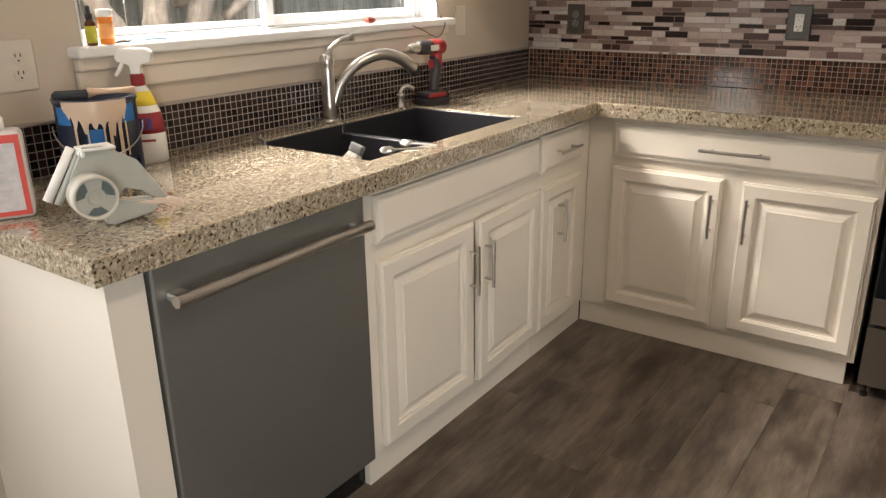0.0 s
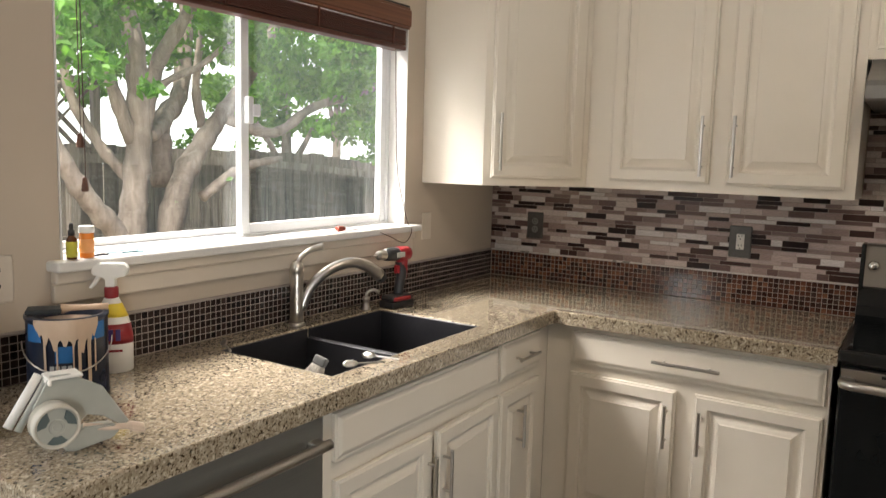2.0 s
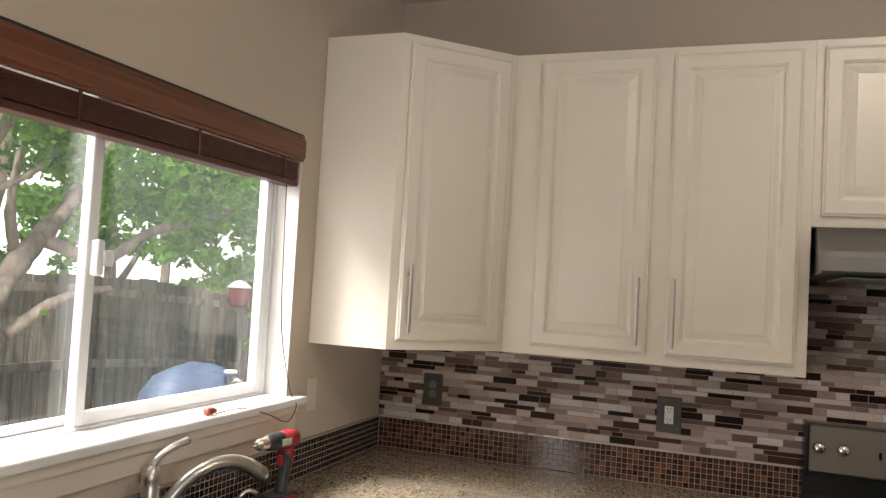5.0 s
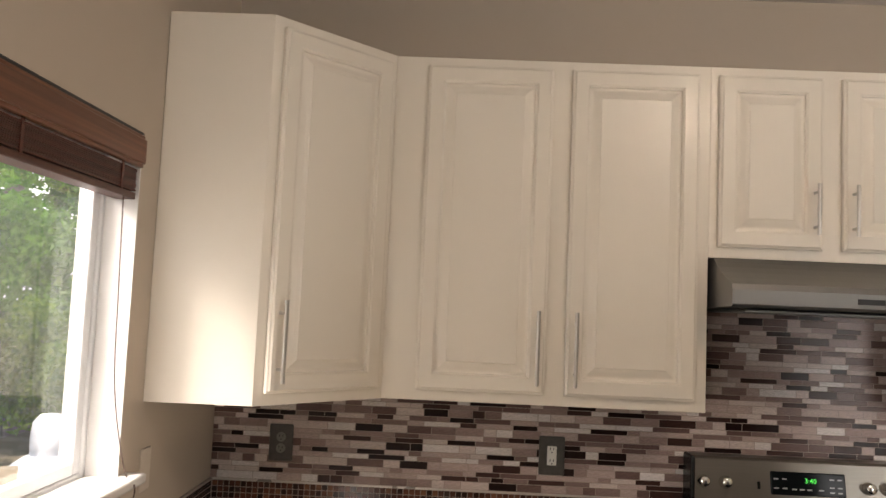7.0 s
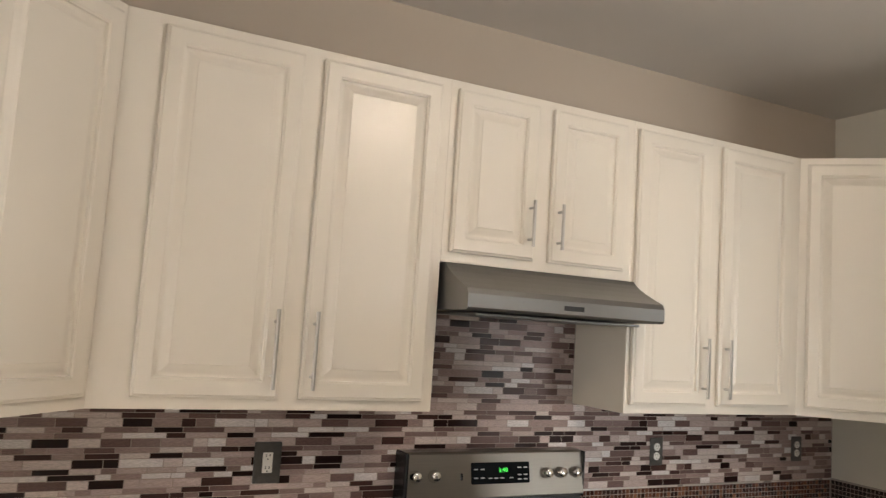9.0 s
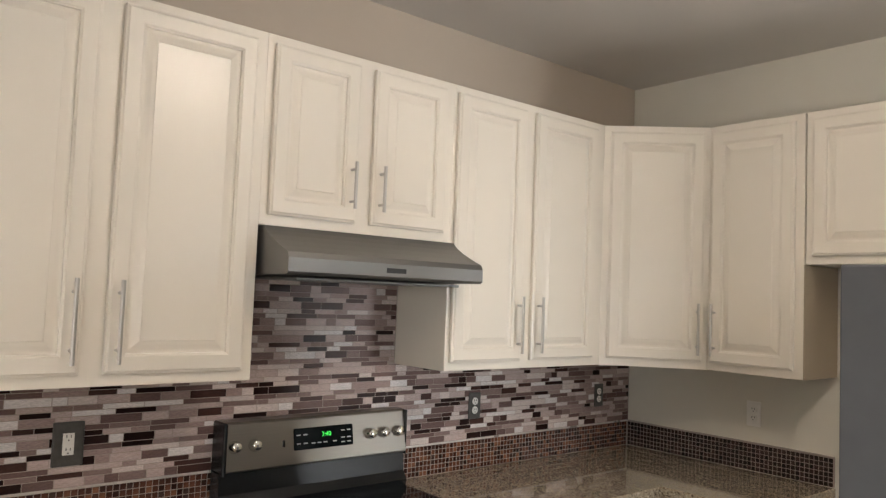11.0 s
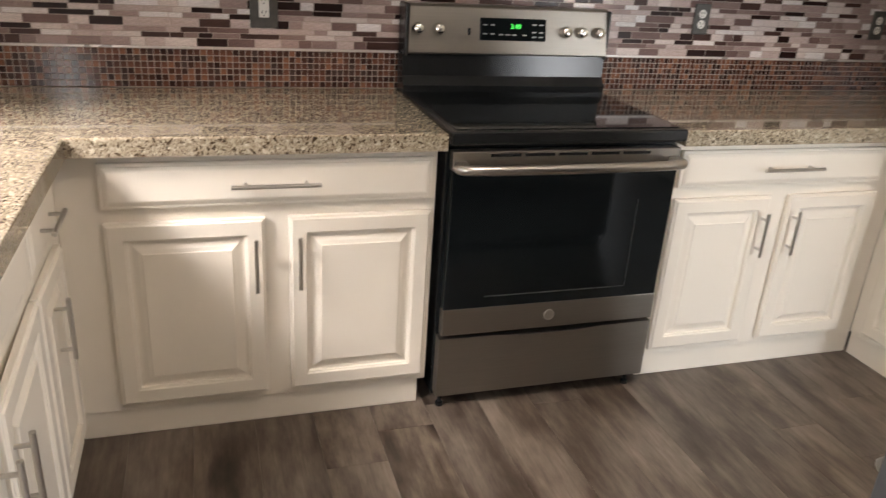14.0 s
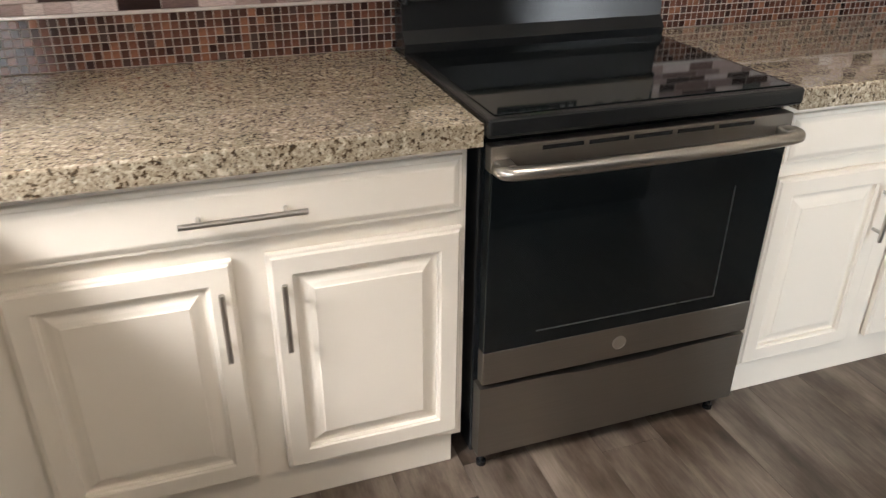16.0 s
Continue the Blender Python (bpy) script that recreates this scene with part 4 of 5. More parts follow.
AIM = -32   # the side of the can that faces the room
drip = [0.185, 0.176, 0.170, 0.158, 0.166, 0.142, 0.140, 0.160, 0.150, 0.128, 0.126, 0.148, 0.152, 0.138, 0.136, 0.150, 0.146, 0.132, 0.150, 0.152, 0.120, 0.118, 0.146, 0.150, 0.134, 0.160, 0.152, 0.168, 0.180]
part("paint_run", wrap(bmesh.new(), AIM - 46, AIM + 44, drip, CH - 0.001, CR + 0.0016, 0.002, 28), BEIGEPAINT, can, "beige paint run down the side")
for a0, z0, w in ((-31, 0.030, 3), (-14, 0.060, 2), (7, 0.050, 2), (14, 0.012, 4), (27, 0.004, 5), (38, 0.070, 2)):
    part("paint_run", wrap(bmesh.new(), AIM + a0, AIM + a0 + w, z0, CH - 0.05, CR + 0.0012, 0.002, 2), BEIGEPAINT, can)
part("label_patch", wrap(bmesh.new(), AIM - 16, AIM + 8, 0.098, 0.136, CR - 0.0012, 0.0022, 6), BLUE, can, "blue label emblem")
for k, (a0, a1, z) in enumerate([(-24, -18, 0.078), (-16, -10, 0.078), (-8, -2, 0.078), (0, 6, 0.078), (-22, -14, 0.056), (-12, -4, 0.056), (-2, 4, 0.056), (6, 10, 0.056)]):
    part("label_bar", wrap(bmesh.new(), AIM + a0, AIM + a1, z, z + 0.013, CR - 0.0012, 0.0014, 2), PALEGREY, can)
for a0, a1 in ((AIM - 62, AIM - 36), (AIM + 34, AIM + 60)):
    part("label_top", wrap(bmesh.new(), a0, a1, 0.145, 0.184, CR - 0.0012, 0.0016, 5), BLUE, can, "blue upper label")
bail = [(0.094 * math.cos(radians(AIM + 90 * s)), 0.094 * math.sin(radians(AIM + 90 * s)), 0.135) for s in (-1, 1)]
arc = []
for k in range(17):
    a = math.pi * k / 16
    side = Vector((math.cos(radians(AIM - 90)), math.sin(radians(AIM - 90)), 0)) * 0.096 * math.cos(a)
    fwd = Vector((math.cos(radians(AIM)), math.sin(radians(AIM)), 0)) * 0.100 * math.sin(a)
    arc.append(side + fwd + Vector((0, 0, 0.135 - 0.060 * math.sin(a))))
part("bail", tube(bmesh.new(), arc, 0.0018, 6), NICKEL, can, "wire handle hanging in front", True)
brush = root("paint_brush", pose(0.172, -2.362, CT + CH + 0.001, 0, 0, 55), "paint brush with a pale handle laid across the can", "paint brush")
part("bristles", boxes((-0.085, -0.010, -0.028, 0.028, 0.0, 0.012, 0.004, 2)), plain("bristle", (0.025, 0.028, 0.03), 0.8), brush, "dark paint-soaked bristles")
part("brush_handle", tube(bmesh.new(), [(-0.012, 0, 0.008), (0.01, 0, 0.009), (0.05, 0, 0.009), (0.09, 0, 0.009)], [0.014, 0.008, 0.007, 0.009], 10, squash=0.7), plain("pale_wood", (0.52, 0.36, 0.24), 0.5), brush, "pale wooden handle", True)

spray = root("spray_bottle", pose(0.082, -2.185, CT, 0, 0, -38), "white cleaner spray bottle with a red and yellow label", "spray bottle")
def oval_body(bm, rings, seg=24):
    loops = []
    for z, rx, ry in rings:
        loops.append([bm.verts.new((rx * math.cos(2 * math.pi * k / seg), ry * math.sin(2 * math.pi * k / seg), z)) for k in range(seg)])
    for a, b in zip(loops, loops[1:]):
        for k in range(seg):
            bm.faces.new((a[k], a[(k + 1) % seg], b[(k + 1) % seg], b[k]))
    bm.faces.new(list(reversed(loops[0]))), bm.faces.new(loops[-1])
    return bm
YELLOW = plain("label_yellow", (0.80, 0.60, 0.05), 0.45)
PURPLE = plain("label_purple", (0.06, 0.03, 0.16), 0.45)
part("bottle", oval_body(bmesh.new(), [(0, 0.030, 0.044), (0.004, 0.034, 0.050), (0.08, 0.034, 0.051), (0.13, 0.031, 0.045), (0.165, 0.024, 0.032), (0.19, 0.019, 0.021), (0.205, 0.014, 0.014)]), WHITEPLASTIC, spray, "", True)
part("shoulder_label", oval_body(bmesh.new(), [(0.148, 0.0288, 0.0398), (0.165, 0.0246, 0.0326), (0.183, 0.0208, 0.0250)]), YELLOW, spray, "yellow shoulder label", True)
part("red_label", oval_body(bmesh.new(), [(0.078, 0.0348, 0.0516), (0.10, 0.0343, 0.0500), (0.130, 0.0318, 0.0456)]), REDPLASTIC, spray, "red oval label", True)
for k in range(3):
    part("label_mark", boxes((0.0335, 0.0372, -0.026 + 0.018 * k, -0.014 + 0.018 * k, 0.088, 0.118, 0.001)), PURPLE, spray)
part("label_mark", boxes((0.0335, 0.0362, -0.026, 0.026, 0.058, 0.064, 0.001)), REDPLASTIC, spray)
part("collar", lathe(bmesh.new(), [(0.017, 0.196), (0.0175, 0.200), (0.0175, 0.222), (0.014, 0.226)], 20), REDPLASTIC, spray, "red cap", True)
bm = prism(bmesh.new(), [(-0.045, 0.258), (-0.045, 0.276), (-0.030, 0.288), (0.035, 0.288), (0.045, 0.276), (0.040, 0.255), (0.012, 0.248), (0.012, 0.224), (-0.012, 0.224), (-0.012, 0.248)], -0.014, 0.014)
bmesh.ops.bevel(bm, geom=bm.edges[:], offset=0.003, segments=2, affect="EDGES")
bmesh.ops.rotate(bm, verts=bm.verts, cent=(0, 0, 0), matrix=Matrix.Rotation(radians(78), 3, "Z"))
part("trigger_head", bm, WHITEPLASTIC, spray, "white trigger sprayer")
bm = tube(bmesh.new(), [(-0.006, -0.030, 0.252), (-0.004, -0.038, 0.238), (0.0, -0.050, 0.222)], [0.006, 0.006, 0.004], 8)
part("trigger", bm, WHITEPLASTIC, spray)

jug = root("adhesive_jug", pose(0.262, -2.650, CT, 0, 0, 62), "white plastic jug with a red-bordered label", "jug")
part("jug_body", boxes((-0.062, 0.062, -0.040, 0.040, 0.0, 0.172, 0.012, 3)), plain("milky_plastic", (0.62, 0.58, 0.56), 0.4, 0, 0.05), jug, "")
part("label_border", boxes((-0.056, 0.056, -0.0415, -0.0402, 0.008, 0.168)), plain("label_red", (0.62, 0.06, 0.04), 0.5), jug, "red label border")
part("label_panel", boxes((-0.046, 0.046, -0.0425, -0.0416, 0.018, 0.152)), plain("label_grey", (0.52, 0.49, 0.50), 0.5, 0, 0.12, 60), jug, "pale printed label")
for k in range(6):
    part("print_line", boxes((-0.038, 0.036 - 0.008 * (k % 3), -0.0431, -0.0426, 0.132 - 0.019 * k, 0.137 - 0.019 * k)), PALEGREY, jug)
part("jug_cap", lathe(bmesh.new(), [(0.022, 0.170), (0.022, 0.174), (0.024, 0.176), (0.024, 0.196), (0.020, 0.200)], 22, (0.01, 0, 0)), WHITEPLASTIC, jug, "white screw cap", True)

def ring_of(bm, profile, seg, at):
    """A closed profile of (radius, depth towards -y) swept into a ring."""
    loops = [[bm.verts.new((at[0] + r * math.cos(2 * math.pi * k / seg), at[1] - h, at[2] + r * math.sin(2 * math.pi * k / seg))) for k in range(seg)] for r, h in profile]
    for a, b in zip(loops, loops[1:] + loops[:1]):
        for k in range(seg):
            bm.faces.new((a[k], a[(k + 1) % seg], b[(k + 1) % seg], b[k]))
    bmesh.ops.recalc_face_normals(bm, faces=bm.faces)
    return bm


OPENING = plain("pale_blue_core", (0.10, 0.13, 0.13), 0.4)
# tape gun lying on its side edge
tape = root("tape_dispenser", pose(0.500, -2.535, CT, 0, 0, 74) @ Matrix.Scale(0.9, 4), "grey handheld packing tape dispenser with a roll", "tape dispenser")
bm = prism(bmesh.new(), [(-0.095, 0.105), (-0.060, 0.170), (-0.020, 0.168), (0.045, 0.130), (0.100, 0.040), (0.085, 0.030), (0.045, 0.062), (0.012, 0.072), (-0.010, 0.052), (-0.045, 0.060)], -0.004, 0.004)
bmesh.ops.bevel(bm, geom=bm.edges[:], offset=0.0015, segments=1, affect="EDGES")
part("side_plate", bm, TAPEGREY, tape)
bm = prism(bmesh.new(), [(-0.040, 0.006), (-0.020, 0.0), (0.060, 0.014), (0.075, 0.030), (0.062, 0.046), (0.000, 0.050), (-0.040, 0.034)], -0.022, 0.010)
bmesh.ops.bevel(bm, geom=bm.edges[:], offset=0.003, segments=2, affect="EDGES")
part("grip", bm, TAPEGREY, tape, "grey grip")
bm = ring_of(bmesh.new(), [(0.040, -0.004), (0.046, -0.004), (0.046, 0.045), (0.040, 0.045)], 40, (-0.062, -0.012, 0.074))
part("tape_roll", bm, plain("tape_film", (0.60, 0.57, 0.50), 0.25), tape, "roll of clear packing tape", True)
bm = lathe(bmesh.new(), [(0.0395, 0.030), (0.0395, 0.040), (0.017, 0.0415), (0.015, 0.044), (0.010, 0.044), (0.009, 0.042), (0.004, 0.042)], 40, (-0.062, -0.012, 0.074), "Y")
part("roll_hub", bm, TAPEGREY, tape, "grey hub with three openings")
for k in range(3):
    a0 = radians(30 + 120 * k)
    bm = bmesh.new()
    ins = [bm.verts.new((-0.062 + 0.021 * math.cos(a0 + d_), -0.0545, 0.074 + 0.021 * math.sin(a0 + d_))) for d_ in (-0.35, 0.0, 0.35)]
    out = [bm.verts.new((-0.062 + 0.038 * math.cos(a0 + d_), -0.0545, 0.074 + 0.038 * math.sin(a0 + d_))) for d_ in (0.55, 0.28, 0.0, -0.28, -0.55)]
    f_ = bm.faces.new(ins + out)
    r_ = bmesh.ops.extrude_face_region(bm, geom=[f_])
    bmesh.ops.translate(bm, vec=(0, 0.002, 0), verts=[g for g in r_["geom"] if isinstance(g, bmesh.types.BMVert)])
    bmesh.ops.recalc_face_normals(bm, faces=bm.faces)
    part("hub_opening", bm, OPENING, tape)
part("roller", tube(bmesh.new(), [(-0.135, 0.040, 0.060), (-0.072, 0.040, 0.165)], 0.010, 12), WHITEPLASTIC, tape, "white roller", True)
part("roller", tube(bmesh.new(), [(-0.118, 0.030, 0.052), (-0.056, 0.030, 0.160)], 0.008, 12), TAPEGREY, tape, "", True)
part("cutter_bar", boxes((-0.066, 0.004, -0.012, 0.045, 0.161, 0.167, 0.002), (-0.066, -0.058, -0.012, 0.045, 0.150, 0.1609, 0.002)), WHITEPLASTIC, tape)
bm = tube(bmesh.new(), smooth_path([(0.0, -0.01, 0.05), (0.05, -0.02, 0.040), (0.10, -0.015, 0.030), (0.13, -0.01, 0.018)], 5), [0.008] * 10 + [0.013] * 6, 8, squash=0.35)
part("loose_tape", bm, plain("crumpled_tape", (0.58, 0.47, 0.38), 0.3), tape, "crumpled end of tape")

# ---- things on the sill ----
vial = root("dropper_bottle", pose(0.012, -2.248, WZ0 + 0.016), "small yellow-labelled dropper bottle on the sill", "bottle")
part("glass_bottle", lathe(bmesh.new(), [(0.012, 0), (0.013, 0.002), (0.013, 0.052), (0.007, 0.060), (0.007, 0.066)], 18), plain("amber_glass", (0.10, 0.03, 0.01), 0.1), vial, "amber bottle", True)
part("label", lathe(bmesh.new(), [(0.0134, 0.006), (0.0134, 0.046)], 18), plain("lime_label", (0.50, 0.46, 0.05), 0.5), vial, "yellow-green label", True)
part("dropper", lathe(bmesh.new(), [(0.0085, 0.062), (0.0085, 0.074), (0.005, 0.076), (0.0055, 0.090), (0.003, 0.094)], 14), DARKPLASTIC, vial, "black dropper cap", True)
pill = root("pill_bottle", pose(0.010, -2.205, WZ0 + 0.016), "orange pill bottle with a white cap on the sill", "bottle")
part("vial", lathe(bmesh.new(), [(0.017, 0), (0.018, 0.002), (0.018, 0.066), (0.016, 0.070)], 22), plain("orange_plastic", (0.75, 0.22, 0.03), 0.25), pill, "orange vial", True)
part("cap", lathe(bmesh.new(), [(0.019, 0.066), (0.020, 0.068), (0.020, 0.082), (0.018, 0.084)], 22), WHITEPLASTIC, pill, "white cap", True)
part("label", lathe(bmesh.new(), [(0.0184, 0.014), (0.0184, 0.050)], 22), plain("orange_label", (0.80, 0.35, 0.12), 0.5), pill, "", True)
bm = bmesh.new()
for k in range(7):
    a, r = k * 0.9, 0.018 + 0.004 * (k % 3)
    tube(bm, smooth_path([(r * math.cos(a + 0.8 * j), 1.7 * r * math.sin(a + 0.8 * j) + 0.006 * k - 0.02, 0.003 + 0.0012 * ((k + j) % 4)) for j in range(6)], 3), 0.0022, 6)
coil = tagged(link_mesh("cord_coil", bm, plain("blue_cord", (0.30, 0.45, 0.52), 0.6), True), "small coil of pale blue cord on the sill", "cord")
coil.location = (0.002, -2.085, WZ0 + 0.0165)
strip = root("dark_clip", pose(0.0, -2.16, WZ0 + 0.016), "small flat dark clip on the sill", "clip")
part("clip_bar", boxes((-0.006, 0.006, -0.022, 0.022, 0.0, 0.004, 0.0015)), DARKPLASTIC, strip)
part("clip_tab", boxes((-0.003, 0.003, -0.012, 0.012, 0.004, 0.006, 0.0008)), DARKPLASTIC, strip)

# lift cords of the blind
TASSEL = plain("tassel_wood", (0.10, 0.035, 0.018), 0.4)
CORD = plain("dark_cord", (0.085, 0.05, 0.038), 0.8)
cord = root("blind_cord", pose(0, 0, 0), "dark lift cord looped down to the sill", "cord")
part("cord", tube(bmesh.new(), smooth_path([(-0.004, -0.842, 1.945), (0.0, -0.838, 1.70), (0.003, -0.824, 1.45), (0.020, -0.775, 1.245), (0.058, -0.79, 1.20), (0.064, -0.85, 1.155), (0.058, -0.95, 1.190), (0.040, -1.06, WZ0 + 0.0185), (0.030, -1.185, WZ0 + 0.0185)], 6), 0.0018, 6), CORD, cord, "", True)
part("tassel", tube(bmesh.new(), [(0.030, -1.185, WZ0 + 0.027), (0.029, -1.200, WZ0 + 0.028), (0.028, -1.225, WZ0 + 0.029)], [0.006, 0.0105, 0.0115], 12), plain("red_tassel", (0.28, 0.05, 0.03), 0.4), cord, "reddish wooden tassel", True)
for yy, zz in ((-2.196, 1.545), (-2.186, 1.430)):
    c2 = root("blind_cord", pose(-0.02, yy, 0), "dark tilt cord hanging with a wooden tassel", "cord", "tilt cords")
    part("cord", tube(bmesh.new(), [(0, 0, 1.95), (0, 0.002, zz)], 0.0014, 6), CORD, c2)
    part("tassel", lathe(bmesh.new(), [(0.009, zz - 0.038), (0.0095, zz - 0.030), (0.006, zz - 0.004), (0.004, zz)], 12), TASSEL, c2, "turned wooden tassel", True)

# ---- utensils left in the sink ----
rack = root("sink_grid", pose(0.022, -0.030, 0.016), "wire grid and utensils resting in the sink bowl", "sink grid")
bm = bmesh.new()
for k in range(8):
    yy = -1.735 + k * 0.036
    tube(bm, smooth_path([(0.515, yy, 0.893), (0.500, yy, 0.880), (0.36, yy, 0.800), (0.16, yy, 0.690), (0.14, yy, 0.670)], 3), 0.003, 6)
for xx, zz in ((0.49, 0.880), (0.36, 0.806), (0.20, 0.718)):
    tube(bm, [(xx, -1.745, zz), (xx, -1.475, zz)], 0.003, 6)
part("wires", bm, NICKEL, rack, "bright wire grid", True)
GREYBLOCK = plain("grey_block", (0.12, 0.12, 0.115), 0.5, 0, 0.2)
scrub = root("dish_brush", pose(0.447, -1.790, 0.915, 160, 18, 10), "worn dish brush with frayed bristles in the sink", "brush")
bm = bmesh.new()
for k in range(150):
    a, r = random.uniform(0, 6.28), 0.020 * math.sqrt(random.random())
    p0 = Vector((r * math.cos(a), r * math.sin(a) * 0.6, 0.0))
    tube(bm, [p0, p0 * 1.5 + Vector((random.uniform(-0.006, 0.006), random.uniform(-0.006, 0.006), random.uniform(0.036, 0.050)))], [0.0016, 0.0009], 4)
part("bristles", bm, plain("bristle_grey", (0.66, 0.62, 0.56), 0.8, 0, 0.4, 50), scrub, "frayed grey bristles")
part("block", boxes((-0.020, 0.020, -0.012, 0.012, -0.026, 0.001, 0.005, 2)), GREYBLOCK, scrub)
cup = tagged(link_mesh("measuring_cup", lathe(bmesh.new(), [(0.035, 0), (0.042, 0.05), (0.045, 0.05), (0.037, -0.002)], 24), plain("teal_plastic", (0.10, 0.16, 0.17), 0.2), True), "dark translucent cup lying in the sink", "cup")
cup.matrix_world = pose(0.32, -1.775, 0.816, 70, 0, 30)
for k, (xx, yy) in enumerate(((0.129, -1.842), (0.557, -1.64), (0.560, -1.72))):
    u = root("cutlery", pose(xx, yy, CT - 0.002 if k == 0 else CT - 0.004, 0, 0, 60 + 40 * k), "steel cutlery lying on the sink edge", "cutlery", "cutlery")
    bm = tube(bmesh.new(), [(0, -0.055, 0.006), (0, 0.02, 0.006)], 0.0035, 8)
    part("shaft", bm, NICKEL, u)
    part("spoon_end", tube(bmesh.new(), [(0, 0.02, 0.006), (0, 0.035, 0.006), (0, 0.055, 0.006), (0, 0.065, 0.006)], [0.004, 0.013, 0.012, 0.004], 10, squash=0.35), NICKEL, u, "", True)

# ---- outlets ----
ALMOND = plain("almond_plastic", (0.60, 0.53, 0.45), 0.35, 0, 0.03)


def outlet(name, m, plate_mat, device_mat, label, wide=0.070, high=0.116, style="duplex", offset=0.0):
    o = root(name, m, label, "outlet", "wall plates")
    part("plate", boxes((-wide / 2, wide / 2, -0.006, 0.0, -high / 2, high / 2, 0.004, 2)), plate_mat, o)
    x = offset
    if style == "gfci":
        dev = part("receptacle", boxes((x - 0.0165, x + 0.0165, -0.0085, -0.004, -0.033, 0.033, 0.0015)), device_mat, o, "rectangular receptacle")
    elif style == "blank":
        part("screw", lathe(bmesh.new(), [(0.003, 0.006), (0.003, 0.0072)], 10, (0, 0, 0.042), "Y"), device_mat, o)
        return o
    else:
        dev = part("receptacle", lathe(lathe(bmesh.new(), [(0.0165, 0.004), (0.0165, 0.0080), (0.015, 0.0085)], 20, (x, 0, 0.0195), "Y"), [(0.0165, 0.004), (0.0165, 0.0080), (0.015, 0.0085)], 20, (x, 0, -0.0195), "Y"), device_mat, o, "twin round receptacles")
    for zz in (-0.0195, 0.0195):
        for dx in (-0.006, 0.006):
            part("slot", boxes((x + dx - 0.0012, x + dx + 0.0012, -0.0092, -0.0080, zz, zz + 0.0085)), DARKPLASTIC, dev)
        part("slot", boxes((x - 0.002, x + 0.002, -0.0092, -0.0080, zz - 0.0095, zz - 0.0055)), DARKPLASTIC, dev)
    return o


GREYDEV = plain("grey_device", (0.20, 0.20, 0.19), 0.4)
TILE_Y = -0.009
outlet("wall_outlet", pose(0.247, TILE_Y, 1.189), PEWTER, GREYDEV, "dark pewter outlet plate with grey receptacles on tile", 0.084, 0.128)
outlet("wall_outlet", pose(1.200, TILE_Y, 1.188), PEWTER, WHITEPLASTIC, "dark pewter outlet plate with a white receptacle on tile", 0.090, 0.134, "gfci")
outlet("wall_outlet", pose(2.868, TILE_Y, 1.200), PEWTER, WHITEPLASTIC, "pewter outlet plate with white receptacles on tile")
outlet("wall_outlet", pose(3.738, TILE_Y, 1.200), PEWTER, WHITEPLASTIC, "pewter outlet plate with white receptacles on tile")
outlet("wall_outlet", pose(WALL_X, -0.715, 1.187, 0, 0, -90), WHITEPLASTIC, WHITEPLASTIC, "white outlet plate on the painted wall")
outlet("wall_outlet", pose(0, -2.452, 1.188, 0, 0, 90), ALMOND, ALMOND, "almond double plate with receptacles beside the window", 0.116, 0.116, "duplex", 0.018)
outlet("wall_plate", pose(0, -0.600, 1.205, 0, 0, 90), ALMOND, ALMOND, "blank almond plate beside the window", 0.070, 0.118, "blank")

# ---- outdoors ----
GZ = -0.25
tagged(link_mesh("ground", boxes((-400, -0.17, -400, 400, GZ - 0.3, GZ)), plain("dry_yard", (0.22, 0.18, 0.13), 0.95, 0, 0.25, 1.5)), "dry earth yard outside", "ground", kind="structure")


def fence_top(y):
    return 1.53 - 0.012 * max(0, y - 1) - 0.10 * max(0, y - 4.2) - 0.04 * max(0, y - 5.4)


fence = root("fence", pose(-5.0, 0, 0), "weathered grey wooden board fence", "fence")
board_mesh = None
yy, k = -4.0, 0
random.seed(5)
while yy < 10.5:
    w = 0.138
    top = fence_top(yy) + random.uniform(-0.012, 0.012)
    if board_mesh is None:
        b0 = part("board", boxes((-0.010, 0.010, 0, w, 0, 1)), FENCE, fence)
        board_mesh = b0.data
    else:
        b0 = new("board", board_mesh)
        b0.parent = fence
    b0.matrix_local = Matrix.Translation((-0.03 + random.uniform(-0.006, 0.006), yy, GZ)) @ Matrix.Diagonal((1, 1 + random.uniform(-0.05, 0), top - GZ, 1)) @ pose(0, 0, 0, 0, 0, random.uniform(-2, 2))
    yy += w + random.uniform(0.004, 0.014)
for y0 in (-4.0, -1.6, 0.8, 3.2, 5.6, 8.0):
    z0, z1 = fence_top(y0), fence_top(y0 + 2.4)
    for off in (0.13, 0.92):
        bm = boxes((0.0, 0.045, 0, 2.395, -0.045, 0.045))
        for v in bm.verts:
            v.co.z += (z0 if v.co.y < 1 else z1) - off
        r_ = part("rail", bm, FENCE, fence)
        r_.location = (-0.018, y0, 0)
    pst = part("post", boxes((0.0, 0.09, -0.045, 0.045, GZ, z0 + 0.0)), FENCE, fence)
    pst.location = (-0.015, y0, 0)

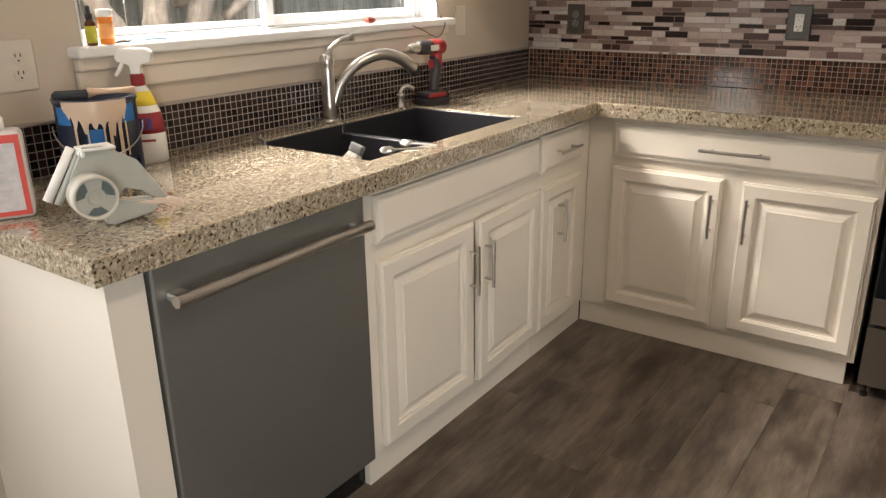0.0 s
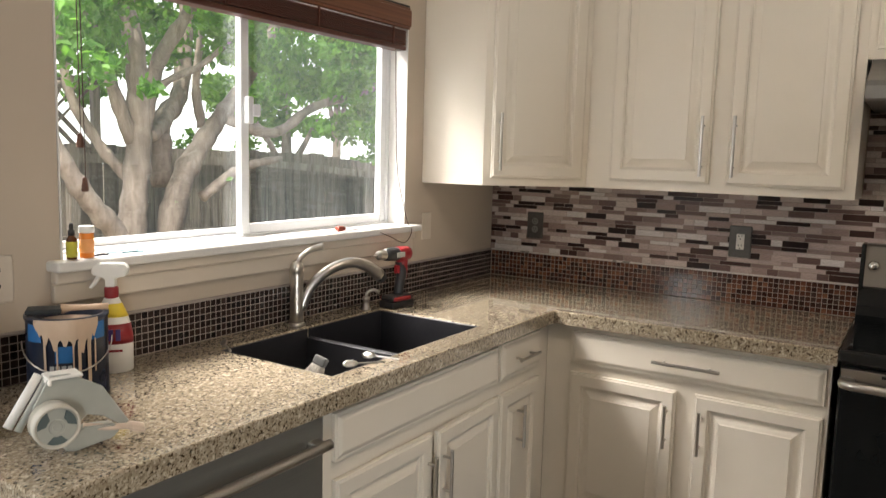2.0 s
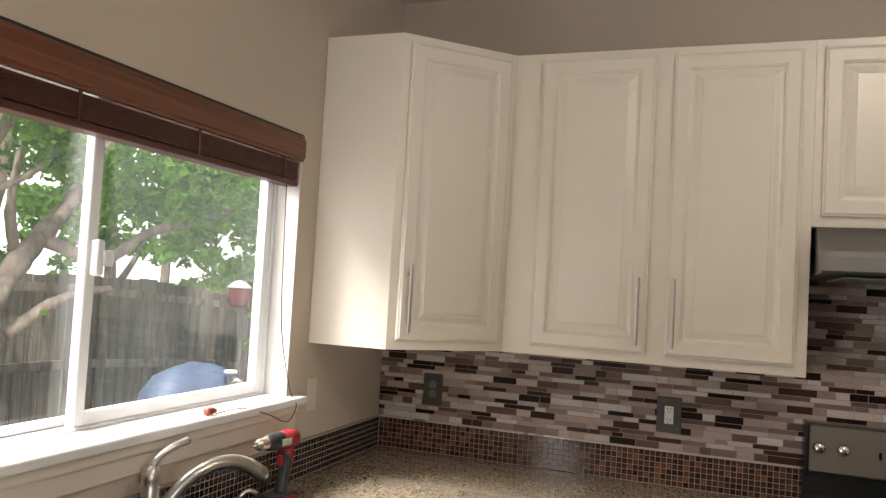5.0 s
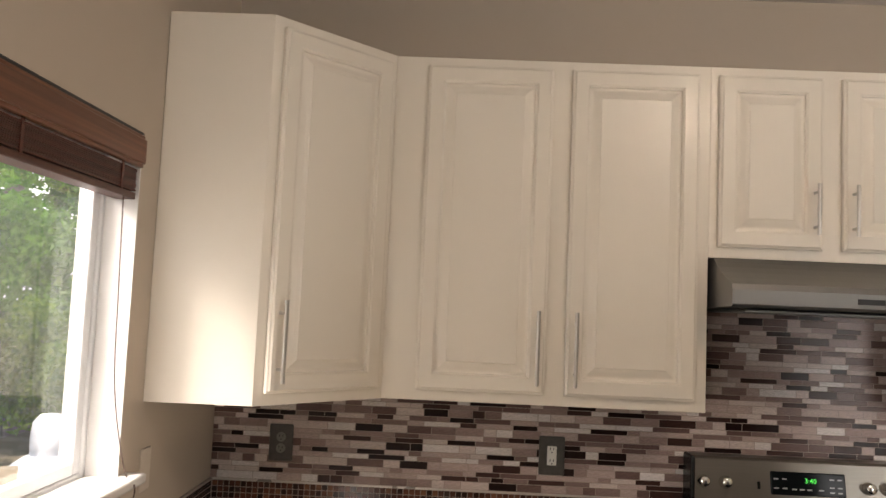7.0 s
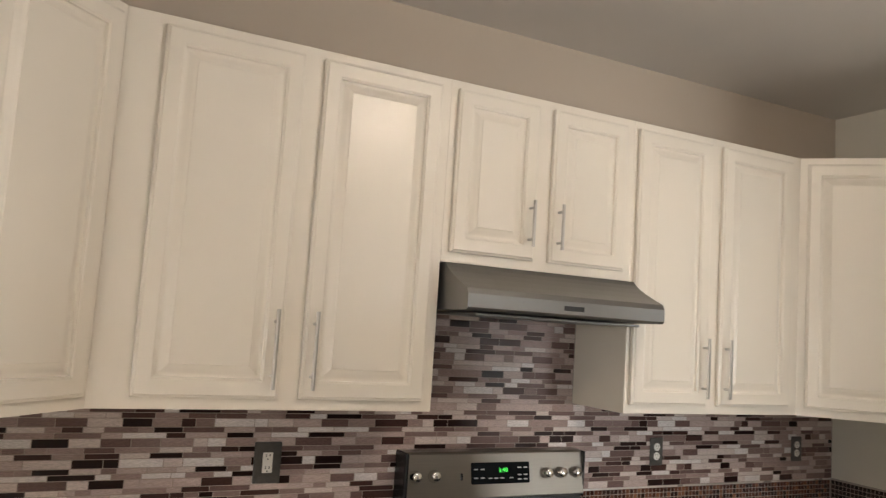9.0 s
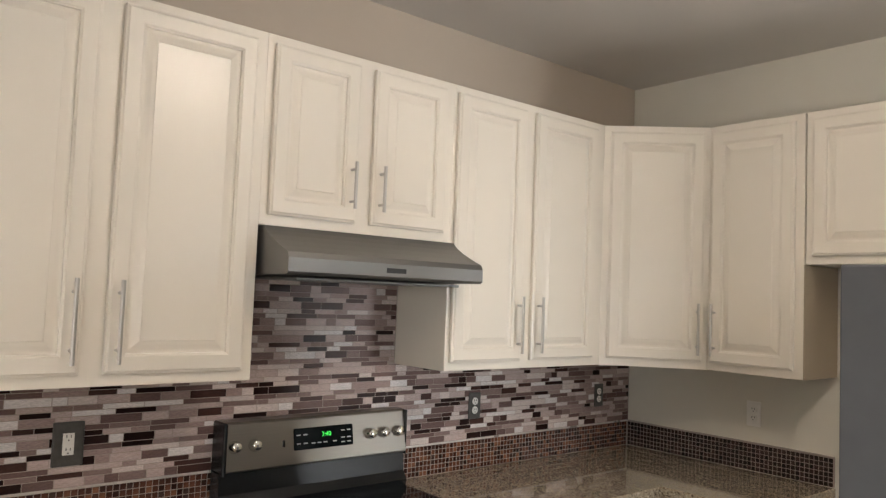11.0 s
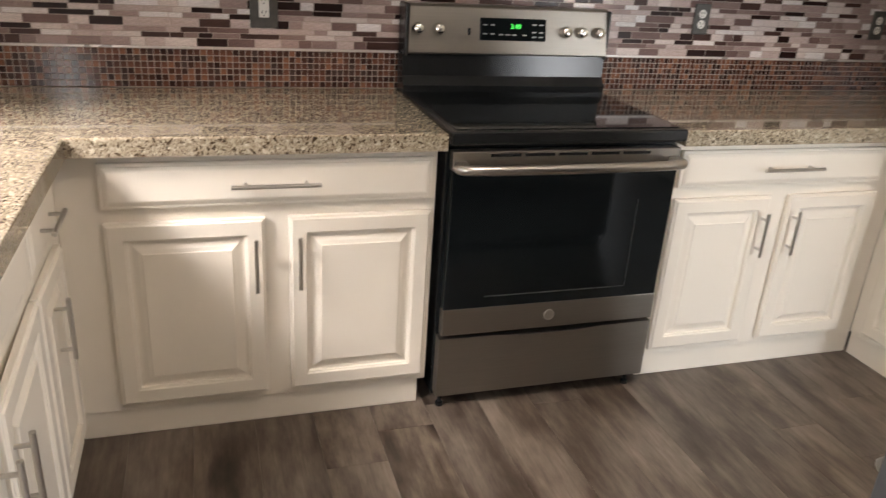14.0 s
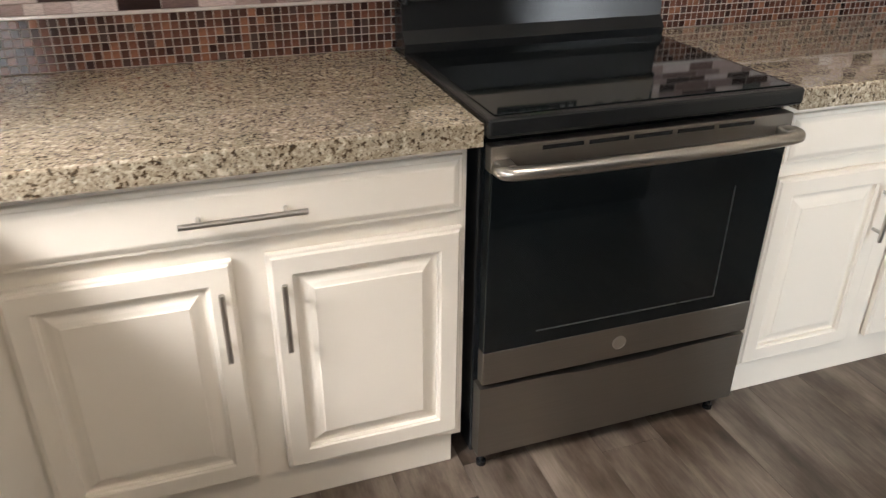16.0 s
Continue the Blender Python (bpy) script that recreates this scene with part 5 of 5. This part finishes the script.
lat = root("lattice_panel", pose(-4.96, -1.35, 0), "weathered wooden lattice panel on top of the fence", "lattice")
for k in range(26):
    for s in (-1, 1):
        c = -0.6 + k * 0.14
        pts = []
        y_lo, y_hi = c, c + s * 0.62
        lath = tube(bmesh.new(), [(0.012 * s, y_lo, 1.50), (0.012 * s, y_hi, 2.12)], 0.022, 4, squash=0.25)
        if min(y_lo, y_hi) > -0.7 and max(y_lo, y_hi) < 2.42:
            part("lath", lath, FENCE, lat)
        else:
            lath.free()
part("lattice_frame", boxes((-0.03, 0.03, 2.36, 2.43, 1.45, 2.16), (-0.03, 0.03, -0.7, 2.43, 2.10, 2.16)), FENCE, lat)


def leaf_cloud(name, blobs, count, size, mat, seed, parent=None, label=""):
    """Many small folded leaves, spread through uneven balls (x, y, z, radius)."""
    rng_ = np.random.default_rng(seed)
    vol = np.array([b[3] ** 2.2 for b in blobs])
    which = rng_.choice(len(blobs), count, p=vol / vol.sum())
    d = rng_.normal(size=(count, 3))
    d /= np.linalg.norm(d, axis=1)[:, None]
    rad = rng_.random(count) ** 0.55
    bl = np.array(blobs)
    centre = bl[which, :3] + d * (rad * bl[which, 3])[:, None] * np.array([1, 1, 0.75])
    a = rng_.normal(size=(count, 3))
    a[:, 2] -= 0.5
    a /= np.linalg.norm(a, axis=1)[:, None]
    b = np.cross(a, rng_.normal(size=(count, 3)))
    b /= np.linalg.norm(b, axis=1)[:, None]
    n = np.cross(a, b)
    s = (size * (0.6 + 0.8 * rng_.random(count)))[:, None]
    v = np.stack([centre - a * s, centre + b * s * 0.55 + n * s * 0.15, centre + a * s, centre - b * s * 0.55 + n * s * 0.15], 1).reshape(-1, 3)
    i = np.arange(count) * 4
    faces = np.concatenate([np.stack([i, i + 1, i + 2], 1), np.stack([i, i + 2, i + 3], 1)])
    me = bpy.data.meshes.new(name)
    me.from_pydata(v.tolist(), [], faces.tolist())
    me.materials.append(mat)
    ob = new(name, me)
    if parent:
        ob.parent = parent
    if label:
        tagged(ob, label)
    return ob


def leaf_mat(name, dark, light):
    m, n, l, b = material(name)
    isl = n.new("ShaderNodeNewGeometry").outputs["Random Per Island"]
    c = ramp(n, l, isl, [(0.0, dark), (1.0, light)])
    l.new(c, b.inputs["Base Color"])
    b.inputs["Roughness"].default_value = 0.5
    tr = n.new("ShaderNodeBsdfTranslucent")
    l.new(mixc(n, l, 1.0, c, (1.6, 1.8, 0.8), "MULTIPLY"), tr.inputs[0])
    mx = n.new("ShaderNodeMixShader")
    mx.inputs[0].default_value = 0.5
    l.new(b.outputs[0], mx.inputs[1])
    l.new(tr.outputs[0], mx.inputs[2])
    l.new(mx.outputs[0], n["Material Output"].inputs[0])
    return m


LEAF = leaf_mat("leaf_green", (0.07, 0.19, 0.035), (0.19, 0.40, 0.08))
LEAF2 = leaf_mat("leaf_far", (0.06, 0.15, 0.04), (0.18, 0.33, 0.09))
LEAF3 = leaf_mat("leaf_yellow", (0.11, 0.24, 0.03), (0.26, 0.40, 0.06))

tree = root("yard_tree", pose(-3.4, 0.4, GZ), "old multi-stemmed shade tree close to the window", "tree")
def limb(name, pts, r0, r1, lab=""):
    p = smooth_path(pts, 6)
    n = len(p)
    rr = [(r0 + (r1 - r0) * k / (n - 1)) * (1 + 0.10 * math.sin(2.3 * k + len(pts)) + 0.06 * math.sin(5.1 * k)) for k in range(n)]
    ob = part(name, tube(bmesh.new(), p, rr, 14), BARK, tree, lab, True)
    ob.matrix_parent_inverse = Matrix.Translation((3.4, -0.4, -GZ))
    return ob


limb("trunk", [(-3.4, 0.24, GZ - 0.05), (-3.4, 0.29, 0.64), (-3.38, 0.34, 1.16), (-3.4, 0.41, 1.69), (-3.44, 0.41, 2.22), (-3.5, 0.37, 2.65), (-3.6, 0.25, 3.6)], 0.125, 0.060, "pale grey-brown main stem")
limb("trunk", [(-3.36, 0.48, GZ - 0.05), (-3.36, 0.61, 0.70), (-3.34, 0.75, 1.24), (-3.4, 0.99, 1.53), (-3.45, 1.27, 1.81), (-3.5, 1.60, 2.15), (-3.6, 2.2, 2.9)], 0.122, 0.050, "leaning stem with peeling bark")
limb("limb", [(-3.4, 0.42, 1.60), (-3.36, 0.54, 2.14), (-3.32, 0.82, 2.60), (-3.3, 1.2, 3.2)], 0.075, 0.04)
limb("limb", [(-3.5, 0.69, 1.20), (-3.6, 0.75, 1.70), (-3.7, 1.02, 1.96), (-3.8, 1.18, 2.51), (-3.9, 1.3, 3.3)], 0.10, 0.05)
limb("limb", [(-3.4, 0.50, 1.60), (-3.45, 0.60, 1.65), (-3.55, 0.78, 1.76), (-3.6, 0.95, 2.0)], 0.060, 0.05)
limb("limb", [(-3.4, 0.28, 0.55), (-3.36, 0.16, 0.85), (-3.33, -0.06, 1.09), (-3.3, -0.30, 1.42), (-3.3, -0.6, 2.0)], 0.095, 0.055)
limb("limb", [(-3.42, 0.33, 1.25), (-3.55, 0.14, 1.55), (-3.65, -0.02, 1.95), (-3.7, -0.05, 2.6)], 0.048, 0.03)
limb("limb", [(-3.4, 0.40, 1.85), (-3.3, 0.62, 2.05), (-3.25, 0.9, 2.2), (-3.2, 1.25, 2.5)], 0.034, 0.02)
limb("limb", [(-3.5, 1.10, 1.70), (-3.55, 1.08, 2.05), (-3.6, 1.2, 2.6)], 0.045, 0.028)
limb("limb", [(-3.4, 0.34, 1.55), (-3.42, 0.20, 1.95), (-3.5, 0.05, 2.5), (-3.6, -0.1, 3.0)], 0.060, 0.035)
limb("limb", [(-3.45, 1.27, 1.80), (-3.3, 1.75, 1.68), (-3.2, 2.18, 1.94), (-3.1, 2.94, 2.18), (-3.0, 3.8, 2.6)], 0.055, 0.03)
limb("limb", [(-3.4, 1.0, 1.1), (-3.3, 1.35, 1.35), (-3.2, 1.75, 1.45)], 0.05, 0.03)
rs = random.Random(8)
blobs = []
for k in range(70):
    blobs.append((rs.uniform(-4.8, -2.6), rs.uniform(-1.6, 6.4), rs.uniform(2.15, 4.0), rs.uniform(0.22, 0.5)))
for y, z, r in ((-0.25, 2.05, 0.22), (0.05, 2.25, 0.25), (0.2, 1.95, 0.12), (-0.5, 2.3, 0.3), (1.25, 2.35, 0.25), (1.6, 2.35, 0.25), (2.3, 2.15, 0.24), (2.75, 2.2, 0.28), (3.2, 2.0, 0.25), (3.6, 2.1, 0.3), (2.1, 1.75, 0.16), (2.6, 1.75, 0.15), (3.3, 1.7, 0.18), (1.2, 1.25, 0.05), (4.2, 2.2, 0.35), (4.6, 1.9, 0.28)):
    blobs.append((-3.15 + rs.uniform(-0.25, 0.25), y, z, r))
cr = leaf_cloud("crown", blobs, 32000, 0.045, LEAF, 3, tree, "broad green leaves")
cr.matrix_parent_inverse = Matrix.Translation((3.4, -0.4, -GZ))


def far_tree(x, y, h, blobs, count, size, mat, seed, label):
    t = root("background_tree", pose(x, y, GZ), label, "tree", "trees beyond the fence")
    part("trunk", tube(bmesh.new(), smooth_path([(0, 0, 0), (0.06, 0.03, h * 0.3), (-0.05, 0.1, h * 0.6), (0.1, 0.0, h * 0.85)], 4), [0.16 - 0.009 * k for k in range(13)], 10), BARK, t, "", True)
    for s in (-1, 1):
        part("limb", tube(bmesh.new(), smooth_path([(0, 0, h * 0.3), (0.1, s * 0.5, h * 0.48), (0.0, s * 1.1, h * 0.66)], 4), [0.09 - 0.008 * k for k in range(9)], 8), BARK, t, "", True)
    leaf_cloud("crown", blobs, count, size, mat, seed, t)
    return t


def crown_blobs(seed, h, spread, n, lo=0.35):
    r = random.Random(seed)
    return [(r.uniform(-spread, spread), r.uniform(-spread, spread), h * r.uniform(lo, 1.05), r.uniform(0.25, 0.6)) for _ in range(n)]


far_tree(-9.5, 8.2, 4.0, crown_blobs(1, 4.0, 1.7, 34), 5000, 0.085, LEAF2, 11, "small leafy tree beyond the fence")
far_tree(-13.0, 5.0, 6.5, crown_blobs(2, 6.5, 2.6, 44, 0.45), 6000, 0.12, LEAF2, 12, "tall leafy tree beyond the fence")
far_tree(-8.5, 14.5, 5.5, crown_blobs(3, 5.5, 2.8, 90, 0.16), 14000, 0.10, LEAF2, 13, "dense leafy tree beyond the fence")
far_tree(-14.0, 15.0, 7.5, crown_blobs(4, 7.5, 3.4, 60, 0.3), 7000, 0.14, LEAF2, 14, "large leafy tree beyond the fence")
far_tree(-12.0, 0.5, 6.0, crown_blobs(5, 6.0, 2.2, 34, 0.5), 4500, 0.12, LEAF2, 15, "leafy tree beyond the fence")
far_tree(-5.0, 17.0, 6.0, crown_blobs(6, 6.0, 3.0, 100, 0.14), 16000, 0.10, LEAF, 16, "dense leafy tree at the side of the yard")
shrub = root("shrub", pose(-4.2, 7.0, GZ - 0.25), "bright yellow-green shrub by the fence", "shrub")
part("stems", tube(tube(bmesh.new(), [(0, 0, 0), (0.1, 0.2, 0.9)], [0.03, 0.015], 6), [(0, 0.05, 0), (-0.1, -0.2, 0.9)], [0.03, 0.015], 6), BARK, shrub)
leaf_cloud("foliage", [(random.uniform(-0.5, 0.5), random.uniform(-0.9, 0.9), random.uniform(0.7, 1.9), random.uniform(0.2, 0.42)) for _ in range(44)], 9000, 0.05, LEAF3, 21, shrub)

hedge = root("hedge", pose(-7.2, 11.5, GZ), "tall loose green hedge along the side of the yard", "hedge")
part("stems", tube(tube(bmesh.new(), [(0, 0, 0), (0.1, 0.4, 1.6)], [0.04, 0.02], 6), [(0, -0.9, 0), (-0.1, -1.2, 1.5)], [0.04, 0.02], 6), BARK, hedge)
hr = random.Random(31)
leaf_cloud("foliage", [(hr.uniform(-0.9, 0.9), hr.uniform(-2.6, 3.4), hr.uniform(0.6, 3.0), hr.uniform(0.3, 0.6)) for _ in range(70)], 13000, 0.075, LEAF2, 32, hedge)

# bright distance behind the trees: an added slab glows for the sky's glare
backdrop = tagged(link_mesh("backdrop", boxes((-70, -69.5, -60, 160, -6, 60)), emitter("glare_glow", (0.96, 1.0, 1.0), 2.2)), "glowing white slab for the glare of open sky beyond the trees", "backdrop", kind="structure")

# covered things by the window
TARP = plain("blue_tarp", (0.09, 0.13, 0.22), 0.55, 0, 0.2, 6)
grill = root("covered_grill", pose(-2.5, 1.95, GZ), "barbecue under a slack blue cover", "grill cover")
bm = bmesh.new()
rings_ = []
for z, rx, ry in ((0.0, 0.36, 0.62), (0.35, 0.35, 0.60), (0.7, 0.33, 0.55), (0.95, 0.30, 0.48), (1.08, 0.24, 0.36), (1.13, 0.12, 0.2), (1.14, 0.02, 0.03)):
    rings_.append([bm.verts.new((rx * math.cos(a) * (1 + 0.06 * math.sin(5 * a + z * 7)), ry * math.sin(a) * (1 + 0.06 * math.cos(4 * a + z * 5)), z + 0.02 * math.sin(3 * a))) for a in [2 * math.pi * k / 40 for k in range(40)]])
for a, b in zip(rings_, rings_[1:]):
    for k in range(40):
        bm.faces.new((a[k], a[(k + 1) % 40], b[(k + 1) % 40], b[k]))
bm.faces.new(rings_[-1]), bm.faces.new(list(reversed(rings_[0])))
part("cover", bm, TARP, grill, "slack blue cover", True)
part("cover_hem", tube(bmesh.new(), [(0.37 * math.cos(a), 0.63 * math.sin(a), 0.02) for a in [2 * math.pi * k / 30 for k in range(31)]], 0.012, 6), TARP, grill)
crate = root("storage_box", pose(-2.02, 2.0, GZ, 0, 0, 20), "pale cardboard box standing outside the window", "box")
CARD = plain("pale_card", (0.42, 0.36, 0.28), 0.9)
part("box_body", boxes((-0.14, 0.14, -0.17, 0.17, 0, 0.68, 0.006)), CARD, crate)
for s in (-1, 1):
    part("flap", boxes((-0.14, 0.14, s * 0.172 - 0.003, s * 0.172 + 0.003, 0.66, 0.80)), CARD, crate)
WHITECOVER = plain("white_cover", (0.62, 0.66, 0.74), 0.6, 0, 0.12, 8)
bath = root("covered_fountain", pose(-1.98, 2.62, GZ), "garden fountain wrapped in a pale blue-white cover", "fountain")
part("pedestal", lathe(bmesh.new(), [(0.14, 0.0), (0.12, 0.05), (0.08, 0.30), (0.09, 0.62)], 20), CARD, bath, "pale pedestal", True)
part("cover_skirt", lathe(bmesh.new(), [(0.27, 0.64), (0.29, 0.66), (0.24, 0.72), (0.16, 0.78), (0.11, 0.80)], 26), WHITECOVER, bath, "flared white skirt", True)
part("cover_top", lathe(bmesh.new(), [(0.115, 0.79), (0.12, 0.90), (0.11, 1.02), (0.07, 1.07), (0.01, 1.08)], 22), WHITECOVER, bath, "", True)
valve = root("garden_tap", pose(-2.18, 1.98, GZ), "pale metal garden standpipe with a tap", "tap")
part("pipe", tube(bmesh.new(), [(0, 0, 0), (0, 0, 1.08)], 0.022, 10), STEEL, valve)
part("spout", tube(bmesh.new(), smooth_path([(0, 0, 1.02), (0.05, 0.02, 1.05), (0.09, 0.04, 1.02)], 4), 0.02, 8), STEEL, valve, "", True)
part("tap_wheel", lathe(bmesh.new(), [(0.05, 1.10), (0.055, 1.11), (0.05, 1.125), (0.01, 1.13)], 14), WHITEPLASTIC, valve, "round white tap wheel", True)
feeder = root("bird_feeder", pose(-4.93, 5.92, 1.20), "red bird feeder with a white top on the fence", "bird feeder")
part("hopper", lathe(bmesh.new(), [(0.14, -0.04), (0.16, 0.0), (0.16, 0.20), (0.15, 0.22)], 20), REDPLASTIC, feeder, "red tub", True)
part("lid", lathe(bmesh.new(), [(0.17, 0.22), (0.16, 0.24), (0.08, 0.31), (0.02, 0.33)], 20), WHITEPLASTIC, feeder, "white lid", True)

# ---- ceiling light of the room, behind the walk ----
lampo = root("ceiling_light", pose(2.05, -2.08, CEIL_Z), "round flush ceiling light with an opal bowl", "ceiling light")
part("lamp_base", lathe(bmesh.new(), [(0.16, -0.03), (0.165, -0.025), (0.165, -0.0005)], 30), NICKEL, lampo, "", True)
part("bowl", lathe(bmesh.new(), [(0.02, -0.105), (0.09, -0.09), (0.14, -0.06), (0.155, -0.031)], 30), emitter("lamp_glow", (1.0, 0.865, 0.71), 66.0), lampo, "glowing opal bowl", True)

# ---- tiles ----
def box_data(w, d, h, bev, mat, name):
    """A small tile with an eased front, its foot at the origin, front at -d."""
    bm = rings_rect(bmesh.new(), w, h, [(0, 0), (0, -d + bev), (bev, -d)])
    me = bpy.data.meshes.new(name)
    bm.normal_update()
    bm.to_mesh(me)
    bm.free()
    me.materials.append(mat)
    return me


def joined_tiles(name, rects, d, bev, mat, parent, label):
    """Many tiles in one mesh: rects of (x, z, w, h)."""
    vs, fs = [], []
    for x, z, w, h in rects:
        i = len(vs)
        for ins, y in ((0, 0), (0, -d + bev), (bev, -d)):
            vs += [(x + ins, y, z + ins), (x + w - ins, y, z + ins), (x + w - ins, y, z + h - ins), (x + ins, y, z + h - ins)]
        for a in (0, 4):
            for k in range(4):
                fs.append((i + a + k, i + a + (k + 1) % 4, i + a + 4 + (k + 1) % 4, i + a + 4 + k))
        fs.append((i + 8, i + 9, i + 10, i + 11))
    me = bpy.data.meshes.new(name)
    me.from_pydata(vs, [], fs)
    me.materials.append(mat)
    ob = new(name, me)
    ob.parent = parent
    return tagged(ob, label, kind="stuff")


splash = root("backsplash", pose(0, -0.0005, 0), "mosaic tile backsplash in mauve, grey and dark brown", "backsplash", kind="structure")
B0, PITCH, ROWS_N = 0.9255, 0.0205, 6
BT = B0 + PITCH * ROWS_N
ST0 = BT + 0.009
part("grout_bed", boxes((0.001, 3.999, -0.0077, 0, B0, UP0 + 0.002), (1.634, 2.420, -0.0077, 0, UP0 + 0.002, 1.881)), GROUT, splash)
part("edge_trim", boxes((0.006, 1.654, -0.011, -0.0052, BT + 0.0005, BT + 0.0075, 0.001), (2.43, 3.992, -0.011, -0.0052, BT + 0.0005, BT + 0.0075, 0.001)), plain("pale_metal_trim", (0.62, 0.58, 0.56), 0.3, 0.6), splash, "thin pale metal strip")
tr = random.Random(4)
cells = []
z, r_i = ST0, 0
while z < 1.875:
    h = 0.0270 if r_i % 3 == 0 else 0.01725
    top = min(z + h, 1.880)
    x = -tr.uniform(0, 0.08)
    xe = 3.998 if z < UP0 - 0.004 else 2.419
    while x < xe:
        w = tr.choice((0.044, 0.058, 0.086, 0.086, 0.098, 0.128))
        x0, x1 = max(x, 0.002 if z < UP0 - 0.004 else 1.636), min(x + w, xe)
        zt = top
        if z < UP0 - 0.004 and z + h > UP0 and not (x0 > 1.636 and x1 < 2.419):
            zt = min(top, UP0)
        if x1 - x0 > 0.008:
            cells.append((x0, z, x1 - x0 - 0.0022, zt - z - 0.0022))
        x += w
    z += h
    r_i += 1
near = [c for c in cells if 0.62 < c[0] < 1.66 and c[1] < UP0][:300]
rest = [c for c in cells if c not in near]
meshes = {}
for x, z, w, h in near:
    key = (round(w, 3), round(h, 4))
    if key not in meshes:
        meshes[key] = box_data(w, 0.0085, h, 0.0008, STRIP_ONE, "strip_tile")
    o = new("tile", meshes[key])
    o.parent = splash
    o.location = (x, -0.0002, z)
joined_tiles("strip_tiles", rest, 0.0085, 0.0008, STRIP_REST, splash, "glass and stone strip mosaic")

small = []
for r in range(ROWS_N):
    x = 0.010
    while x < 3.985:
        if not (1.656 < x < 2.41):
            small.append((x, B0 + r * PITCH + 0.001, PITCH - 0.0024, PITCH - 0.0024))
        x += PITCH
near = [c for c in small if 0.66 < c[0] < 1.66][:300]
nset = set(near)
mini = box_data(PITCH - 0.0024, 0.0085, PITCH - 0.0024, 0.0008, MINI_ONE, "small_tile")
for x, z, w, h in near:
    o = new("small_tile", mini)
    o.parent = splash
    o.location = (x, -0.0002, z)
joined_tiles("small_tiles", [c for c in small if c not in nset], 0.0085, 0.0008, MINI_REST, splash, "small square dark brown glass mosaic")
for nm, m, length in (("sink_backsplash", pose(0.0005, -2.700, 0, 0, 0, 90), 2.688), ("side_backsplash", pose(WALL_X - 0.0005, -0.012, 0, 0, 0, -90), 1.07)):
    bs = root(nm, m, "low band of small square mosaic tiles, dim reflection put into their colour", "backsplash", kind="structure")
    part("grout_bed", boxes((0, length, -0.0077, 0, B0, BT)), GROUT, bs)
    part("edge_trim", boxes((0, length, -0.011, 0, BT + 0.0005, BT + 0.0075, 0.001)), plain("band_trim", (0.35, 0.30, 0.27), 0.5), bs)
    joined_tiles("small_tiles", [(k * PITCH + 0.001, B0 + r * PITCH + 0.001, PITCH - 0.0024, PITCH - 0.0024) for r in range(ROWS_N) for k in range(int(length / PITCH))], 0.0085, 0.0008, DIM_MINI, bs, "small square dark brown glass mosaic")

# ---- floor planks ----
pr = random.Random(12)
PW, PL = 0.182, 1.22
pm = bmesh.new()
box(pm, 0, PW - 0.0003, 0, PL - 0.0003, -0.006, 0)
top_f = [f for f in pm.faces if f.normal.z > 0.9]
bmesh.ops.bevel(pm, geom=[e for e in pm.edges if all(abs(v.co.z) < 1e-6 for v in e.verts)], offset=0.0007, segments=1, affect="EDGES")
pme = bpy.data.meshes.new("plank")
pm.normal_update()
pm.to_mesh(pme)
pm.free()
pme.materials.append(PLANK)
x = 0.0
while x < 5.99:
    y = ROOM_Y - pr.uniform(0, PL)
    while y < -0.02:
        o = new("plank", pme)
        o.parent = floor_ob
        y1 = min(y + PL, -0.001)
        y0 = max(y, ROOM_Y + 0.001)
        if y1 - y0 > 0.02:
            o.matrix_local = Matrix.Translation((x, y0, 0)) @ Matrix.Diagonal((1, (y1 - y0) / PL, 1, 1))
        else:
            bpy.data.objects.remove(o)
        y += PL
    x += PW
